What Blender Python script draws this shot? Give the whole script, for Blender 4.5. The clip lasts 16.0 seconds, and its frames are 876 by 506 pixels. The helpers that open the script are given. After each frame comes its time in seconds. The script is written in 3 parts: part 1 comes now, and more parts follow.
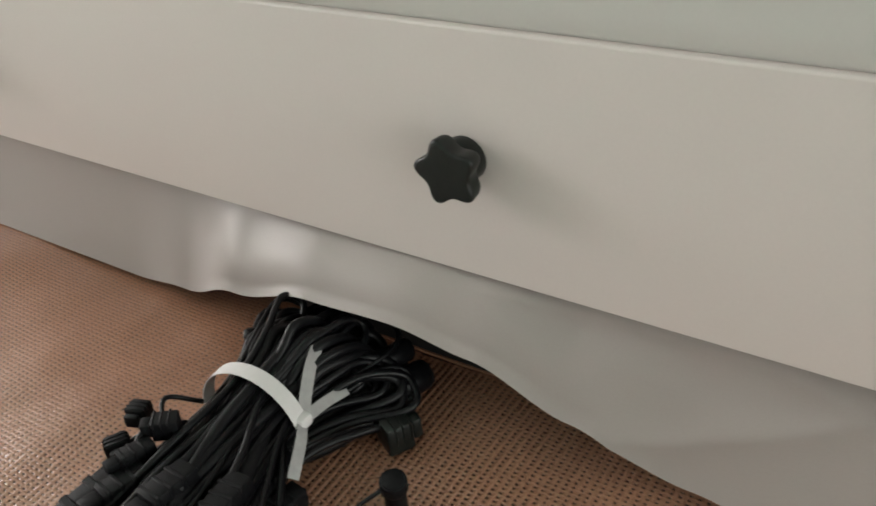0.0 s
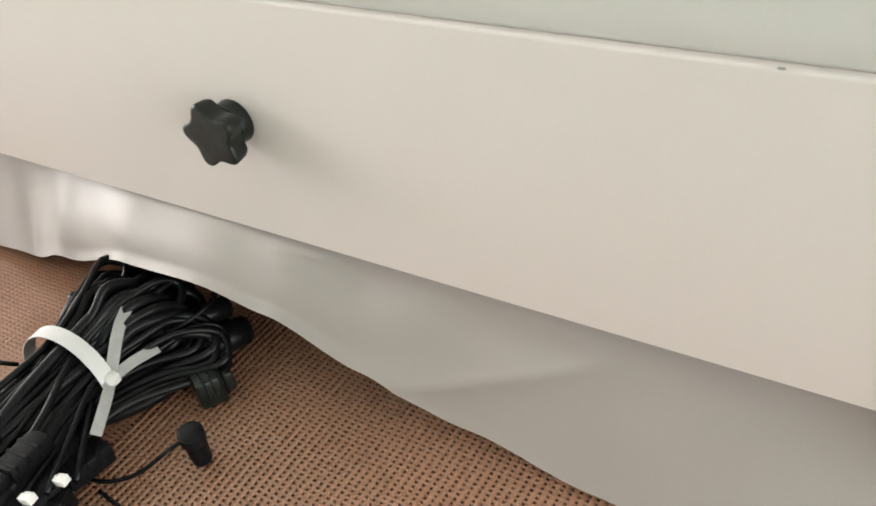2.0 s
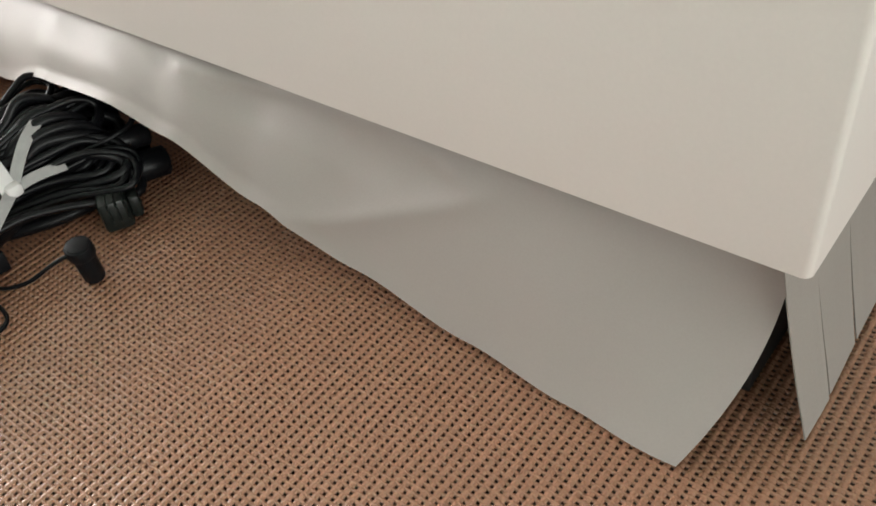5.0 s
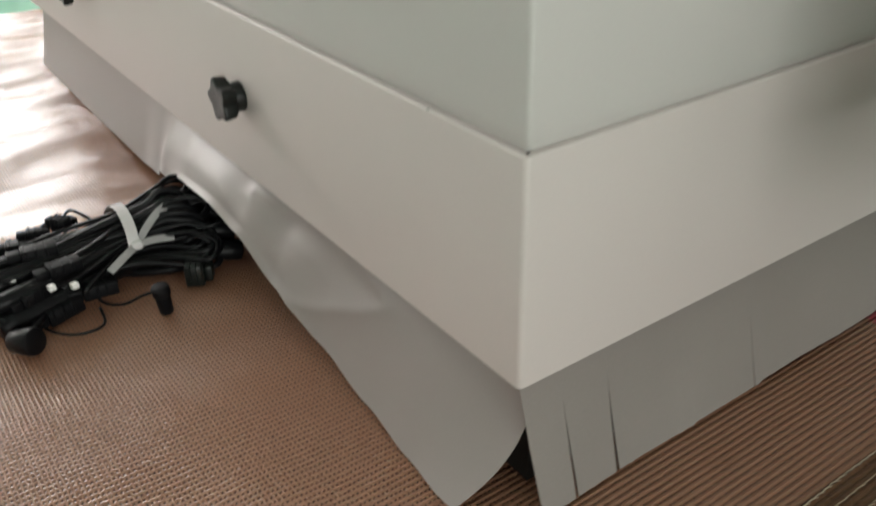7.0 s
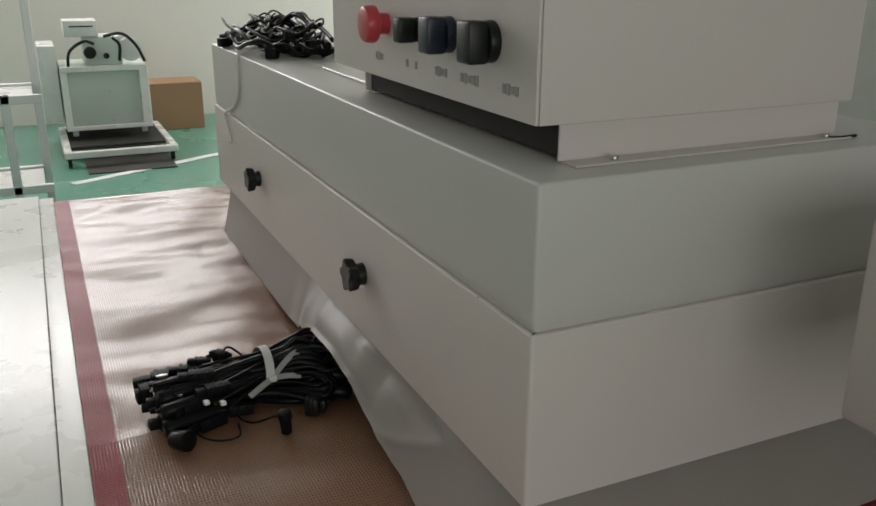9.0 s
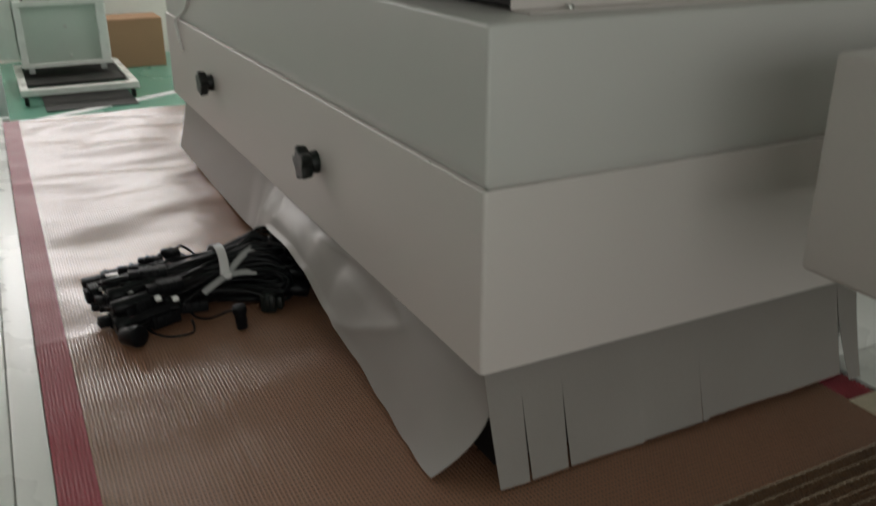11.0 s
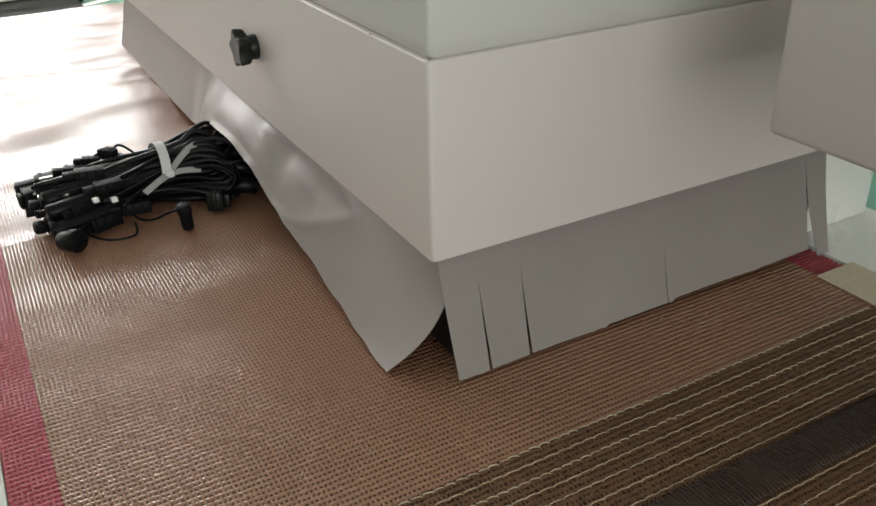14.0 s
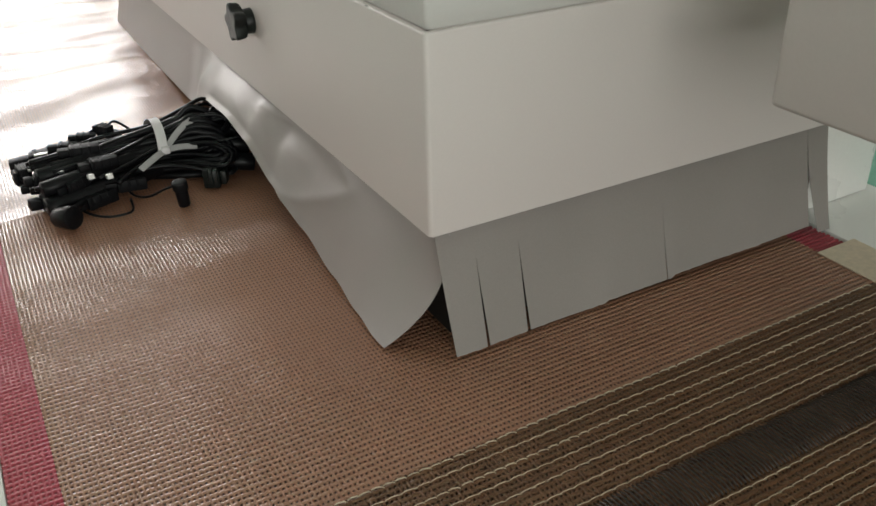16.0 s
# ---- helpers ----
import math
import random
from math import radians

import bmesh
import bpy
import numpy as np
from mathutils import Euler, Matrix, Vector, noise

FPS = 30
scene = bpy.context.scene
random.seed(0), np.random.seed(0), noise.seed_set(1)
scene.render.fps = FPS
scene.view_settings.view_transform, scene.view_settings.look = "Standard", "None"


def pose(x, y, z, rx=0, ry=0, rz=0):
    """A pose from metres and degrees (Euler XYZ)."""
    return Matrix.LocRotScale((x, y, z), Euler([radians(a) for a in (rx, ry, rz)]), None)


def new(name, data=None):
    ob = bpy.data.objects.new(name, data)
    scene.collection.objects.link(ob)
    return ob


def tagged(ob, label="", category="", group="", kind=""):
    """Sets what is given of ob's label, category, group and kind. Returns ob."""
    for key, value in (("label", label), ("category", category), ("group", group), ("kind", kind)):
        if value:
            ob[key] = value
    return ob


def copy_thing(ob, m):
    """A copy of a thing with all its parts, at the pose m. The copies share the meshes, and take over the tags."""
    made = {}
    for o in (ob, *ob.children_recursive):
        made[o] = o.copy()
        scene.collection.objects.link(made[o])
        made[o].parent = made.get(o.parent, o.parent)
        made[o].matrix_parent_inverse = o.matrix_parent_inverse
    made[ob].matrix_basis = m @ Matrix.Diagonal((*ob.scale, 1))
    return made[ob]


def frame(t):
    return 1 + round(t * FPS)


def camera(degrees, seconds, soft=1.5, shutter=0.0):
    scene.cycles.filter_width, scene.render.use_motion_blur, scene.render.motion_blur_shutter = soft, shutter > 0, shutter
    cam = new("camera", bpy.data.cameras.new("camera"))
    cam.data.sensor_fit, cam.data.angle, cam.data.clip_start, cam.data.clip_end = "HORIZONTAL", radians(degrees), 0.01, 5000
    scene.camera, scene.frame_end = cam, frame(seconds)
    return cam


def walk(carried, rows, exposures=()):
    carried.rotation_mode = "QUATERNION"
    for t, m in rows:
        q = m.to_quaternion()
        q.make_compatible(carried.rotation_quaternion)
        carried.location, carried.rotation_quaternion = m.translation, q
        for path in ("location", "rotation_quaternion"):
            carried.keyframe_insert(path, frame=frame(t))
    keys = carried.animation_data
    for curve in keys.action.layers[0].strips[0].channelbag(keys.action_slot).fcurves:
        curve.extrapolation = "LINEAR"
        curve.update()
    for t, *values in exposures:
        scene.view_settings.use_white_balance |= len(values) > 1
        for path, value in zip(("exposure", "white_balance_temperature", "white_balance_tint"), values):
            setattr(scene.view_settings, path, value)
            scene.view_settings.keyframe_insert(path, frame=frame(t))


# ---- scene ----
cam = camera(53.91, 16.0, soft=1.6, shutter=0.4)
PATH = [
    (0.0, -0.3862, 0.1546, 0.4543, 56.06, 5.76, -56.66),
    (0.5, -0.3824, 0.1254, 0.4611, 55.27, 4.39, -58.08),
    (1.0, -0.3491, 0.0804, 0.4620, 53.67, 4.53, -57.17),
    (1.5, -0.3479, 0.0544, 0.4564, 53.02, 5.71, -57.97),
    (2.0, -0.3288, 0.0377, 0.4558, 52.40, 6.72, -58.98),
    (2.5, -0.3184, 0.0240, 0.4553, 52.08, 7.33, -60.00),
    (3.0, -0.3120, 0.0124, 0.4567, 51.80, 7.76, -60.88),
    (3.5, -0.3093, 0.0020, 0.4543, 51.21, 8.38, -61.25),
    (3.8, -0.2917, -0.0213, 0.4453, 49.74, 9.17, -60.95),
    (4.0, -0.2807, -0.0488, 0.4272, 49.27, 8.49, -60.68),
    (4.2, -0.2845, -0.0686, 0.4037, 49.11, 8.73, -59.21),
    (4.5, -0.2874, -0.0565, 0.3881, 48.42, 8.30, -56.60),
    (4.7, -0.2800, -0.0489, 0.3828, 47.73, 7.01, -55.11),
    (6.8, -0.2899, -0.3005, 0.4666, 57.09, 1.70, -35.69),
    (7.0, -0.2979, -0.3403, 0.4950, 59.52, 1.28, -35.37),
    (7.5, -0.3196, -0.4190, 0.5368, 64.88, 1.12, -35.37),
    (8.0, -0.3143, -0.4724, 0.5649, 68.20, 1.58, -30.95),
    (8.5, -0.3260, -0.5260, 0.5891, 69.54, 1.09, -26.06),
    (8.7, -0.3490, -0.5617, 0.5913, 71.32, 0.03, -24.51),
    (10.8, -0.3398, -0.5838, 0.5221, 69.96, -0.37, -25.64),
    (11.0, -0.3297, -0.5737, 0.5092, 67.77, 0.07, -26.69),
    (11.5, -0.3050, -0.5534, 0.4807, 64.20, 0.69, -28.21),
    (12.0, -0.2991, -0.5491, 0.4749, 62.78, 0.53, -29.26),
    (12.5, -0.2997, -0.5490, 0.4760, 62.32, 0.71, -29.46),
    (13.0, -0.2950, -0.5503, 0.4736, 61.95, 0.94, -29.48),
    (13.5, -0.2954, -0.5493, 0.4708, 61.68, 1.14, -29.37),
    (14.0, -0.2947, -0.5506, 0.4711, 61.44, 1.27, -29.26),
    (14.5, -0.2957, -0.5483, 0.4682, 61.23, 1.11, -29.35),
    (15.0, -0.2918, -0.5483, 0.4658, 61.01, 1.04, -29.23),
    (15.5, -0.2897, -0.5472, 0.4632, 60.69, 1.13, -29.18),
    (16.0, -0.2911, -0.5483, 0.4636, 60.18, 1.26, -29.26),
]
EXPOSURES = [(0.0, -0.85), (0.6, -0.43), (1.5, -0.2), (3.0, -0.22), (3.6, -0.25), (4.0, -0.42), (4.7, -0.45), (7.0, -1.1), (7.6, -1.18), (8.0, -1.72), (8.5, -2.02), (11.0, -2.25), (11.5, -1.75), (12.5, -1.25), (16.0, -1.3)]
walk(cam, [(t, pose(x, y, z, rx, ry, rz)) for t, x, y, z, rx, ry, rz in PATH], EXPOSURES)

# ---- world and lights ----
world = bpy.data.worlds.new("world")
world.use_nodes = True
scene.world = world
wn = world.node_tree.nodes
sky = wn.new("ShaderNodeTexSky")
sky.sky_type, sky.sun_disc, sky.sun_elevation, sky.sun_rotation = "NISHITA", False, radians(35), radians(20)
world.node_tree.links.new(sky.outputs[0], wn["Background"].inputs[0])
wn["Background"].inputs[1].default_value = 0.12

ROOM_X0, ROOM_X1, ROOM_Y0, ROOM_Y1, FLOOR_Z, CEIL_Z = -4.5, 4.5, -5.0, 7.6, -0.75, 3.5


def window_lamp(name, m, sx, sy, watts, colour):
    data = bpy.data.lights.new(name, "AREA")
    data.shape, data.size, data.size_y, data.energy, data.color = "RECTANGLE", sx, sy, watts, colour
    ob = new(name, data)
    ob.matrix_world = m
    return ob


# daylight in the window openings of the four walls, the east one added fill
window_lamp("window_light_far", pose(-2.65, ROOM_Y1 + 0.02, 2.375, -90, 0, 0), 2.0, 1.85, 360, (1.0, 0.93, 0.90))
window_lamp("window_light_far", pose(-0.165, ROOM_Y1 + 0.02, 2.375, -90, 0, 0), 2.30, 1.85, 490, (1.0, 0.96, 0.95))
window_lamp("window_light_side", pose(ROOM_X0 - 0.02, 5.9, 1.3, 0, -90, 0), 1.8, 2.6, 72, (1.0, 0.91, 0.87))
# unseen window added to brighten the far wall and the machine there
window_lamp("added_fill_east", pose(ROOM_X1 + 0.02, 5.8, 1.4, 0, 90, 0), 2.0, 2.8, 520, (1.0, 0.97, 0.94))
window_lamp("window_light_back", pose(-1.35, ROOM_Y0 - 0.02, 1.0, 90, 0, 0), 5.9, 2.2, 400, (0.98, 1.0, 0.935))


# ---- materials ----
def material(name, colour, rough=0.5, metal=0.0, var=0.06, scale=8.0, grain=120.0, bump=0.08, spec=0.5, coat=0.0, rvar=0.06):
    """Painted, moulded or woven surface: base colour varied at two scales, fine relief."""
    mat = bpy.data.materials.new(name)
    mat.use_nodes = True
    nt = mat.node_tree
    bsdf = nt.nodes["Principled BSDF"]
    co = nt.nodes.new("ShaderNodeTexCoord")
    big, fine = nt.nodes.new("ShaderNodeTexNoise"), nt.nodes.new("ShaderNodeTexNoise")
    big.inputs["Scale"].default_value, big.inputs["Detail"].default_value = scale, 5
    fine.inputs["Scale"].default_value, fine.inputs["Detail"].default_value = grain, 4
    nt.links.new(co.outputs["Object"], big.inputs["Vector"])
    nt.links.new(co.outputs["Object"], fine.inputs["Vector"])
    add = nt.nodes.new("ShaderNodeMath")
    add.operation = "ADD"
    nt.links.new(big.outputs["Fac"], add.inputs[0])
    nt.links.new(fine.outputs["Fac"], add.inputs[1])
    ramp = nt.nodes.new("ShaderNodeMapRange")
    ramp.inputs["From Min"].default_value, ramp.inputs["From Max"].default_value = 0.45, 1.55
    ramp.inputs["To Min"].default_value, ramp.inputs["To Max"].default_value = 1 - var, 1 + var
    nt.links.new(add.outputs[0], ramp.inputs["Value"])
    mul = nt.nodes.new("ShaderNodeMix")
    mul.data_type, mul.blend_type = "RGBA", "MULTIPLY"
    mul.inputs[0].default_value = 1.0
    mul.inputs[6].default_value = (*colour, 1)
    nt.links.new(ramp.outputs[0], mul.inputs[7])
    nt.links.new(mul.outputs[2], bsdf.inputs["Base Color"])
    rr = nt.nodes.new("ShaderNodeMapRange")
    rr.inputs["From Min"].default_value, rr.inputs["From Max"].default_value = 0.15, 0.85
    rr.inputs["To Min"].default_value, rr.inputs["To Max"].default_value = max(rough - rvar, 0.02), min(rough + rvar, 1)
    nt.links.new(big.outputs["Fac"], rr.inputs["Value"])
    nt.links.new(rr.outputs[0], bsdf.inputs["Roughness"])
    bsdf.inputs["Metallic"].default_value = metal
    bsdf.inputs["Specular IOR Level"].default_value = spec
    bsdf.inputs["Coat Weight"].default_value = coat
    if bump:
        b = nt.nodes.new("ShaderNodeBump")
        b.inputs["Strength"].default_value, b.inputs["Distance"].default_value = bump, 0.0006
        nt.links.new(fine.outputs["Fac"], b.inputs["Height"])
        nt.links.new(b.outputs["Normal"], bsdf.inputs["Normal"])
    return mat


M_PAINT = material("powder_coat_pale_grey", (0.628, 0.572, 0.549), 0.42, var=0.03, scale=5, grain=420, bump=0.10)
M_PAINT_UP = material("powder_coat_grey_green", (0.566, 0.549, 0.527), 0.38, var=0.03, scale=5, grain=420, bump=0.10)
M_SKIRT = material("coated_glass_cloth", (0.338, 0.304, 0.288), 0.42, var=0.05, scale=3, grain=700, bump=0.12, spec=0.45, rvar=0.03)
# the side skirt's cloth toned down, the end's shade put into its colour
M_SKIRT_END = material("shaded_glass_cloth", (0.272, 0.246, 0.229), 0.45, var=0.10, scale=9, grain=700, bump=0.12, spec=0.35, rvar=0.03)
M_BELT = material("brown_coated_mesh", (0.352, 0.177, 0.112), 0.18, var=0.14, scale=5, grain=260, bump=0.0, spec=0.75, rvar=0.0)
M_WEFT = material("brown_mesh_weft", (0.352, 0.177, 0.112), 0.20, var=0.14, scale=5, grain=260, bump=0.0, spec=0.75, rvar=0.0)
M_RED = material("red_edge_mesh", (0.40, 0.050, 0.070), 0.45, var=0.08, scale=2.5, grain=900, bump=0.0, spec=0.3, rvar=0.0)
M_SEAM = material("dark_lapped_mesh", (0.155, 0.075, 0.036), 0.36, var=0.4, scale=45, grain=260, bump=0.05)
M_LACE = material("dark_wire_lacing", (0.045, 0.034, 0.030), 0.35, var=0.3, scale=60, grain=300, bump=0.05)
M_THREAD = material("pale_stitching_thread", (0.52, 0.42, 0.30), 0.5, var=0.3, scale=60, grain=300, bump=0.1)
M_BEIGE = material("beige_edge_tape", (0.72, 0.60, 0.45), 0.5, var=0.2, scale=30, grain=200, bump=0.1)
M_MAT = material("dark_rubber_mat", (0.030, 0.028, 0.026), 0.7, var=0.2, bump=0.05)
M_BED = material("dark_steel_bed", (0.10, 0.056, 0.037), 0.6, var=0.2, bump=0.05)
# black for slots and for gaps whose shade is put into the colour
M_DARK = material("shade_and_slot_black", (0.012, 0.010, 0.009), 0.7, var=0.1, bump=0.0)
M_KNOB = material("black_moulded_plastic", (0.006, 0.008, 0.007), 0.40, var=0.15, scale=60, grain=500, bump=0.1, spec=0.38)
M_PLUG = material("black_plug_plastic", (0.004, 0.004, 0.005), 0.55, var=0.15, scale=60, grain=500, bump=0.1, spec=0.16)
M_WIRE = material("black_wire_sheath", (0.004, 0.004, 0.005), 0.34, var=0.2, scale=60, grain=500, bump=0.05, spec=0.22)
M_TUBE = material("black_tape_wrap", (0.005, 0.005, 0.006), 0.36, var=0.2, scale=60, grain=300, bump=0.2, spec=0.2)
M_TAIL = material("creased_grey_white_tape", (0.33, 0.32, 0.32), 0.45, var=0.15, scale=90, grain=300, bump=0.2)
M_TIE = material("white_paper_tie", (0.64, 0.62, 0.62), 0.55, var=0.06, scale=60, grain=300, bump=0.1)
M_CLEAR = material("white_connector_plastic", (0.75, 0.74, 0.72), 0.3, var=0.05, bump=0.0)
M_WHITE = material("white_painted_rail", (0.85, 0.84, 0.81), 0.28, var=0.04, scale=6, grain=300, bump=0.08)
M_STEEL = material("zinc_screw", (0.55, 0.55, 0.52), 0.3, metal=1.0, var=0.1, bump=0.0)
M_REDKNOB = material("red_button_plastic", (0.55, 0.05, 0.07), 0.3, var=0.05, bump=0.0)
M_NAVY = material("dark_blue_switch", (0.012, 0.016, 0.035), 0.35, var=0.05, bump=0.0)
M_INK = material("grey_printed_ink", (0.30, 0.29, 0.27), 0.6, var=0.05, bump=0.0)
M_FLOOR = material("green_epoxy_floor", (0.13, 0.31, 0.23), 0.28, var=0.06, scale=0.8, grain=30, bump=0.05)
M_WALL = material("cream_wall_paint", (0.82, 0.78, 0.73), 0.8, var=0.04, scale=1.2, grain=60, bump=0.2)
# tone of the unseen walls, kept dark to cut bounced light
M_DIM = material("unseen_wall_grey", (0.34, 0.33, 0.31), 0.85, var=0.04, scale=1.2, grain=60, bump=0.2)
M_CEIL = material("white_ceiling_paint", (0.78, 0.77, 0.75), 0.85, var=0.03, scale=1.2, grain=60, bump=0.2)
M_CARTON = material("brown_cardboard", (0.36, 0.21, 0.12), 0.75, var=0.1, scale=6, grain=120, bump=0.1)
M_CART = material("pale_green_grey_paint", (0.60, 0.66, 0.60), 0.45, var=0.05, scale=6, grain=120, bump=0.05)
M_FRAME = material("aluminium_profile", (0.62, 0.63, 0.62), 0.4, metal=0.6, var=0.05, bump=0.03)
M_TARP = material("white_floor_sheet", (0.80, 0.80, 0.80), 0.6, var=0.05, bump=0.05)


# ---- building helpers ----
def link_mesh(name, bm, mat, parent=None, label="", smooth=None):
    me = bpy.data.meshes.new(name)
    bm.normal_update()
    bm.to_mesh(me)
    bm.free()
    me.materials.append(mat)
    if smooth is not None:
        me.shade_smooth() if smooth == 180 else me.set_sharp_from_angle(angle=radians(smooth))
        if smooth != 180:
            for p in me.polygons:
                p.use_smooth = True
    ob = new(name, me)
    if parent is not None:
        ob.parent = parent
    if label:
        tagged(ob, label)
    return ob


def part(name, bm, mat, parent, label="", smooth=None):
    return link_mesh(name, bm, mat, parent, label, smooth)


def thing(name, label, category, group="", kind="", at=(0, 0, 0)):
    ob = new(name)
    ob.location = at
    ob.empty_display_size = 0.02
    return tagged(ob, label, category, group, kind)


def box(bm, x0, x1, y0, y1, z0, z1, bevel=0.0, seg=2, m=None):
    """Adds a box, its edges rounded by bevel, to bm."""
    b = bmesh.new()
    bmesh.ops.create_cube(b, size=1)
    for v in b.verts:
        v.co = Vector(((x0 + x1) / 2 + v.co.x * (x1 - x0), (y0 + y1) / 2 + v.co.y * (y1 - y0), (z0 + z1) / 2 + v.co.z * (z1 - z0)))
    if bevel:
        bmesh.ops.bevel(b, geom=b.edges[:], offset=bevel, segments=seg, affect="EDGES", profile=0.5)
    if m is not None:
        b.transform(m)
    me = bpy.data.meshes.new("tmp")
    b.to_mesh(me)
    b.free()
    bm.from_mesh(me)
    bpy.data.meshes.remove(me)
    return bm


def cyl(bm, r0, r1, z0, z1, n=24, m=None, bevel=0.0):
    """A cylinder or cone frustum along z."""
    b = bmesh.new()
    bmesh.ops.create_cone(b, cap_ends=True, segments=n, radius1=r0, radius2=r1, depth=z1 - z0)
    b.transform(Matrix.Translation((0, 0, (z0 + z1) / 2)))
    if bevel:
        rim = [e for e in b.edges if abs(e.verts[0].co.z - e.verts[1].co.z) < 1e-6]
        bmesh.ops.bevel(b, geom=rim, offset=bevel, segments=2, affect="EDGES", profile=0.5)
    if m is not None:
        b.transform(m)
    me = bpy.data.meshes.new("tmp")
    b.to_mesh(me)
    b.free()
    bm.from_mesh(me)
    bpy.data.meshes.remove(me)
    return bm


def smooth_path(pts, per=6):
    """Catmull-Rom points through pts."""
    p = [Vector(q) for q in pts]
    p = [2 * p[0] - p[1]] + p + [2 * p[-1] - p[-2]]
    out = []
    for i in range(1, len(p) - 2):
        for k in range(per):
            t = k / per
            a, b, c, d = p[i - 1:i + 3]
            out.append(0.5 * (2 * b + (c - a) * t + (2 * a - 5 * b + 4 * c - d) * t * t + (3 * b - a - 3 * c + d) * t ** 3))
    return out + [p[-2]]


def tube(bm, pts, r, n=7, flat=1.0):
    """A round tube along the points, closed at both ends."""
    rings, side = [], None
    for i, p in enumerate(pts):
        d = (pts[min(i + 1, len(pts) - 1)] - pts[max(i - 1, 0)]).normalized()
        if side is None:
            side = d.cross(Vector((0, 0, 1)))
            side = side.normalized() if side.length > 1e-4 else Vector((1, 0, 0))
        side = (side - d * side.dot(d)).normalized()
        up = side.cross(d)
        rad = r(i / (len(pts) - 1)) if callable(r) else r
        rings.append([bm.verts.new(p + rad * (math.cos(a) * side + flat * math.sin(a) * up)) for a in (2 * math.pi * k / n for k in range(n))])
    for a, b in zip(rings, rings[1:]):
        for k in range(n):
            bm.faces.new((a[k], a[(k + 1) % n], b[(k + 1) % n], b[k]))
    bm.faces.new(rings[0][::-1])
    bm.faces.new(rings[-1])
    return bm


def ribbon(bm, pts, width, thick, across):
    """A flat strip of tape along the points; across: its width's direction."""
    rows = []
    for i, p in enumerate(pts):
        d = (pts[min(i + 1, len(pts) - 1)] - pts[max(i - 1, 0)]).normalized()
        w = Vector(across[i] if isinstance(across, list) else across)
        w = (w - d * w.dot(d)).normalized()
        nrm = d.cross(w)
        rows.append([bm.verts.new(p + w * width * a + nrm * thick * b) for a, b in ((-.5, -.5), (.5, -.5), (.5, .5), (-.5, .5))])
    for a, b in zip(rows, rows[1:]):
        for k in range(4):
            bm.faces.new((a[k], a[(k + 1) % 4], b[(k + 1) % 4], b[k]))
    bm.faces.new(rows[0][::-1])
    bm.faces.new(rows[-1])
    return bm


def slab(name, mat, x0, x1, y0, y1, z0, z1, label="", kind="structure", category="", bevel=0.0):
    return tagged(link_mesh(name, box(bmesh.new(), x0, x1, y0, y1, z0, z1, bevel), mat), label, category, "", kind)


# ---- the room ----
slab("floor", M_FLOOR, ROOM_X0, ROOM_X1, ROOM_Y0, ROOM_Y1, FLOOR_Z - 0.1, FLOOR_Z, "green glossy epoxy workshop floor", category="floor")
slab("ceiling", M_CEIL, ROOM_X0, ROOM_X1, ROOM_Y0, ROOM_Y1, CEIL_Z, CEIL_Z + 0.1, "plain white workshop ceiling", category="ceiling")


def wall_with_opening(name, along, at, thick, a0, a1, openings, z0, z1, mat, label):
    """A wall across axis `along` ('x': it runs along x) with one window opening."""
    bm = bmesh.new()
    pieces = [(o0, o1, w0, w1) for o0, o1 in openings for w0, w1 in ((FLOOR_Z, z0), (z1, CEIL_Z))]
    stops = [a0] + [u for o in openings for u in o] + [a1]
    pieces += [(u0, u1, FLOOR_Z, CEIL_Z) for u0, u1 in zip(stops[::2], stops[1::2])]
    for u0, u1, w0, w1 in pieces:
        if along == "x":
            box(bm, u0, u1, min(at, at + thick), max(at, at + thick), w0, w1)
        else:
            box(bm, min(at, at + thick), max(at, at + thick), u0, u1, w0, w1)
    return tagged(link_mesh(name, bm, mat), label, "wall", "", "structure")


wall_with_opening("wall_north", "x", ROOM_Y1, 0.2, ROOM_X0, ROOM_X1, [(-3.65, -1.65), (-1.313, 0.98)], 1.45, 3.3, M_WALL, "cream painted workshop wall with two windows")
wall_with_opening("wall_west", "y", ROOM_X0, -0.2, ROOM_Y0, ROOM_Y1, [(4.6, 7.2)], 0.4, 2.2, M_DIM, "unseen dark workshop wall with a long window")
wall_with_opening("wall_south", "x", ROOM_Y0, -0.2, ROOM_X0, ROOM_X1, [(-4.3, 1.6)], -0.1, 2.1, M_DIM, "unseen dark workshop wall with a long window")
# opening added on the unseen east side to let in that fill
wall_with_opening("wall_east", "y", ROOM_X1, 0.2, ROOM_Y0, ROOM_Y1, [(4.4, 7.2)], 0.4, 2.4, M_DIM, "unseen dark workshop wall with a long window")


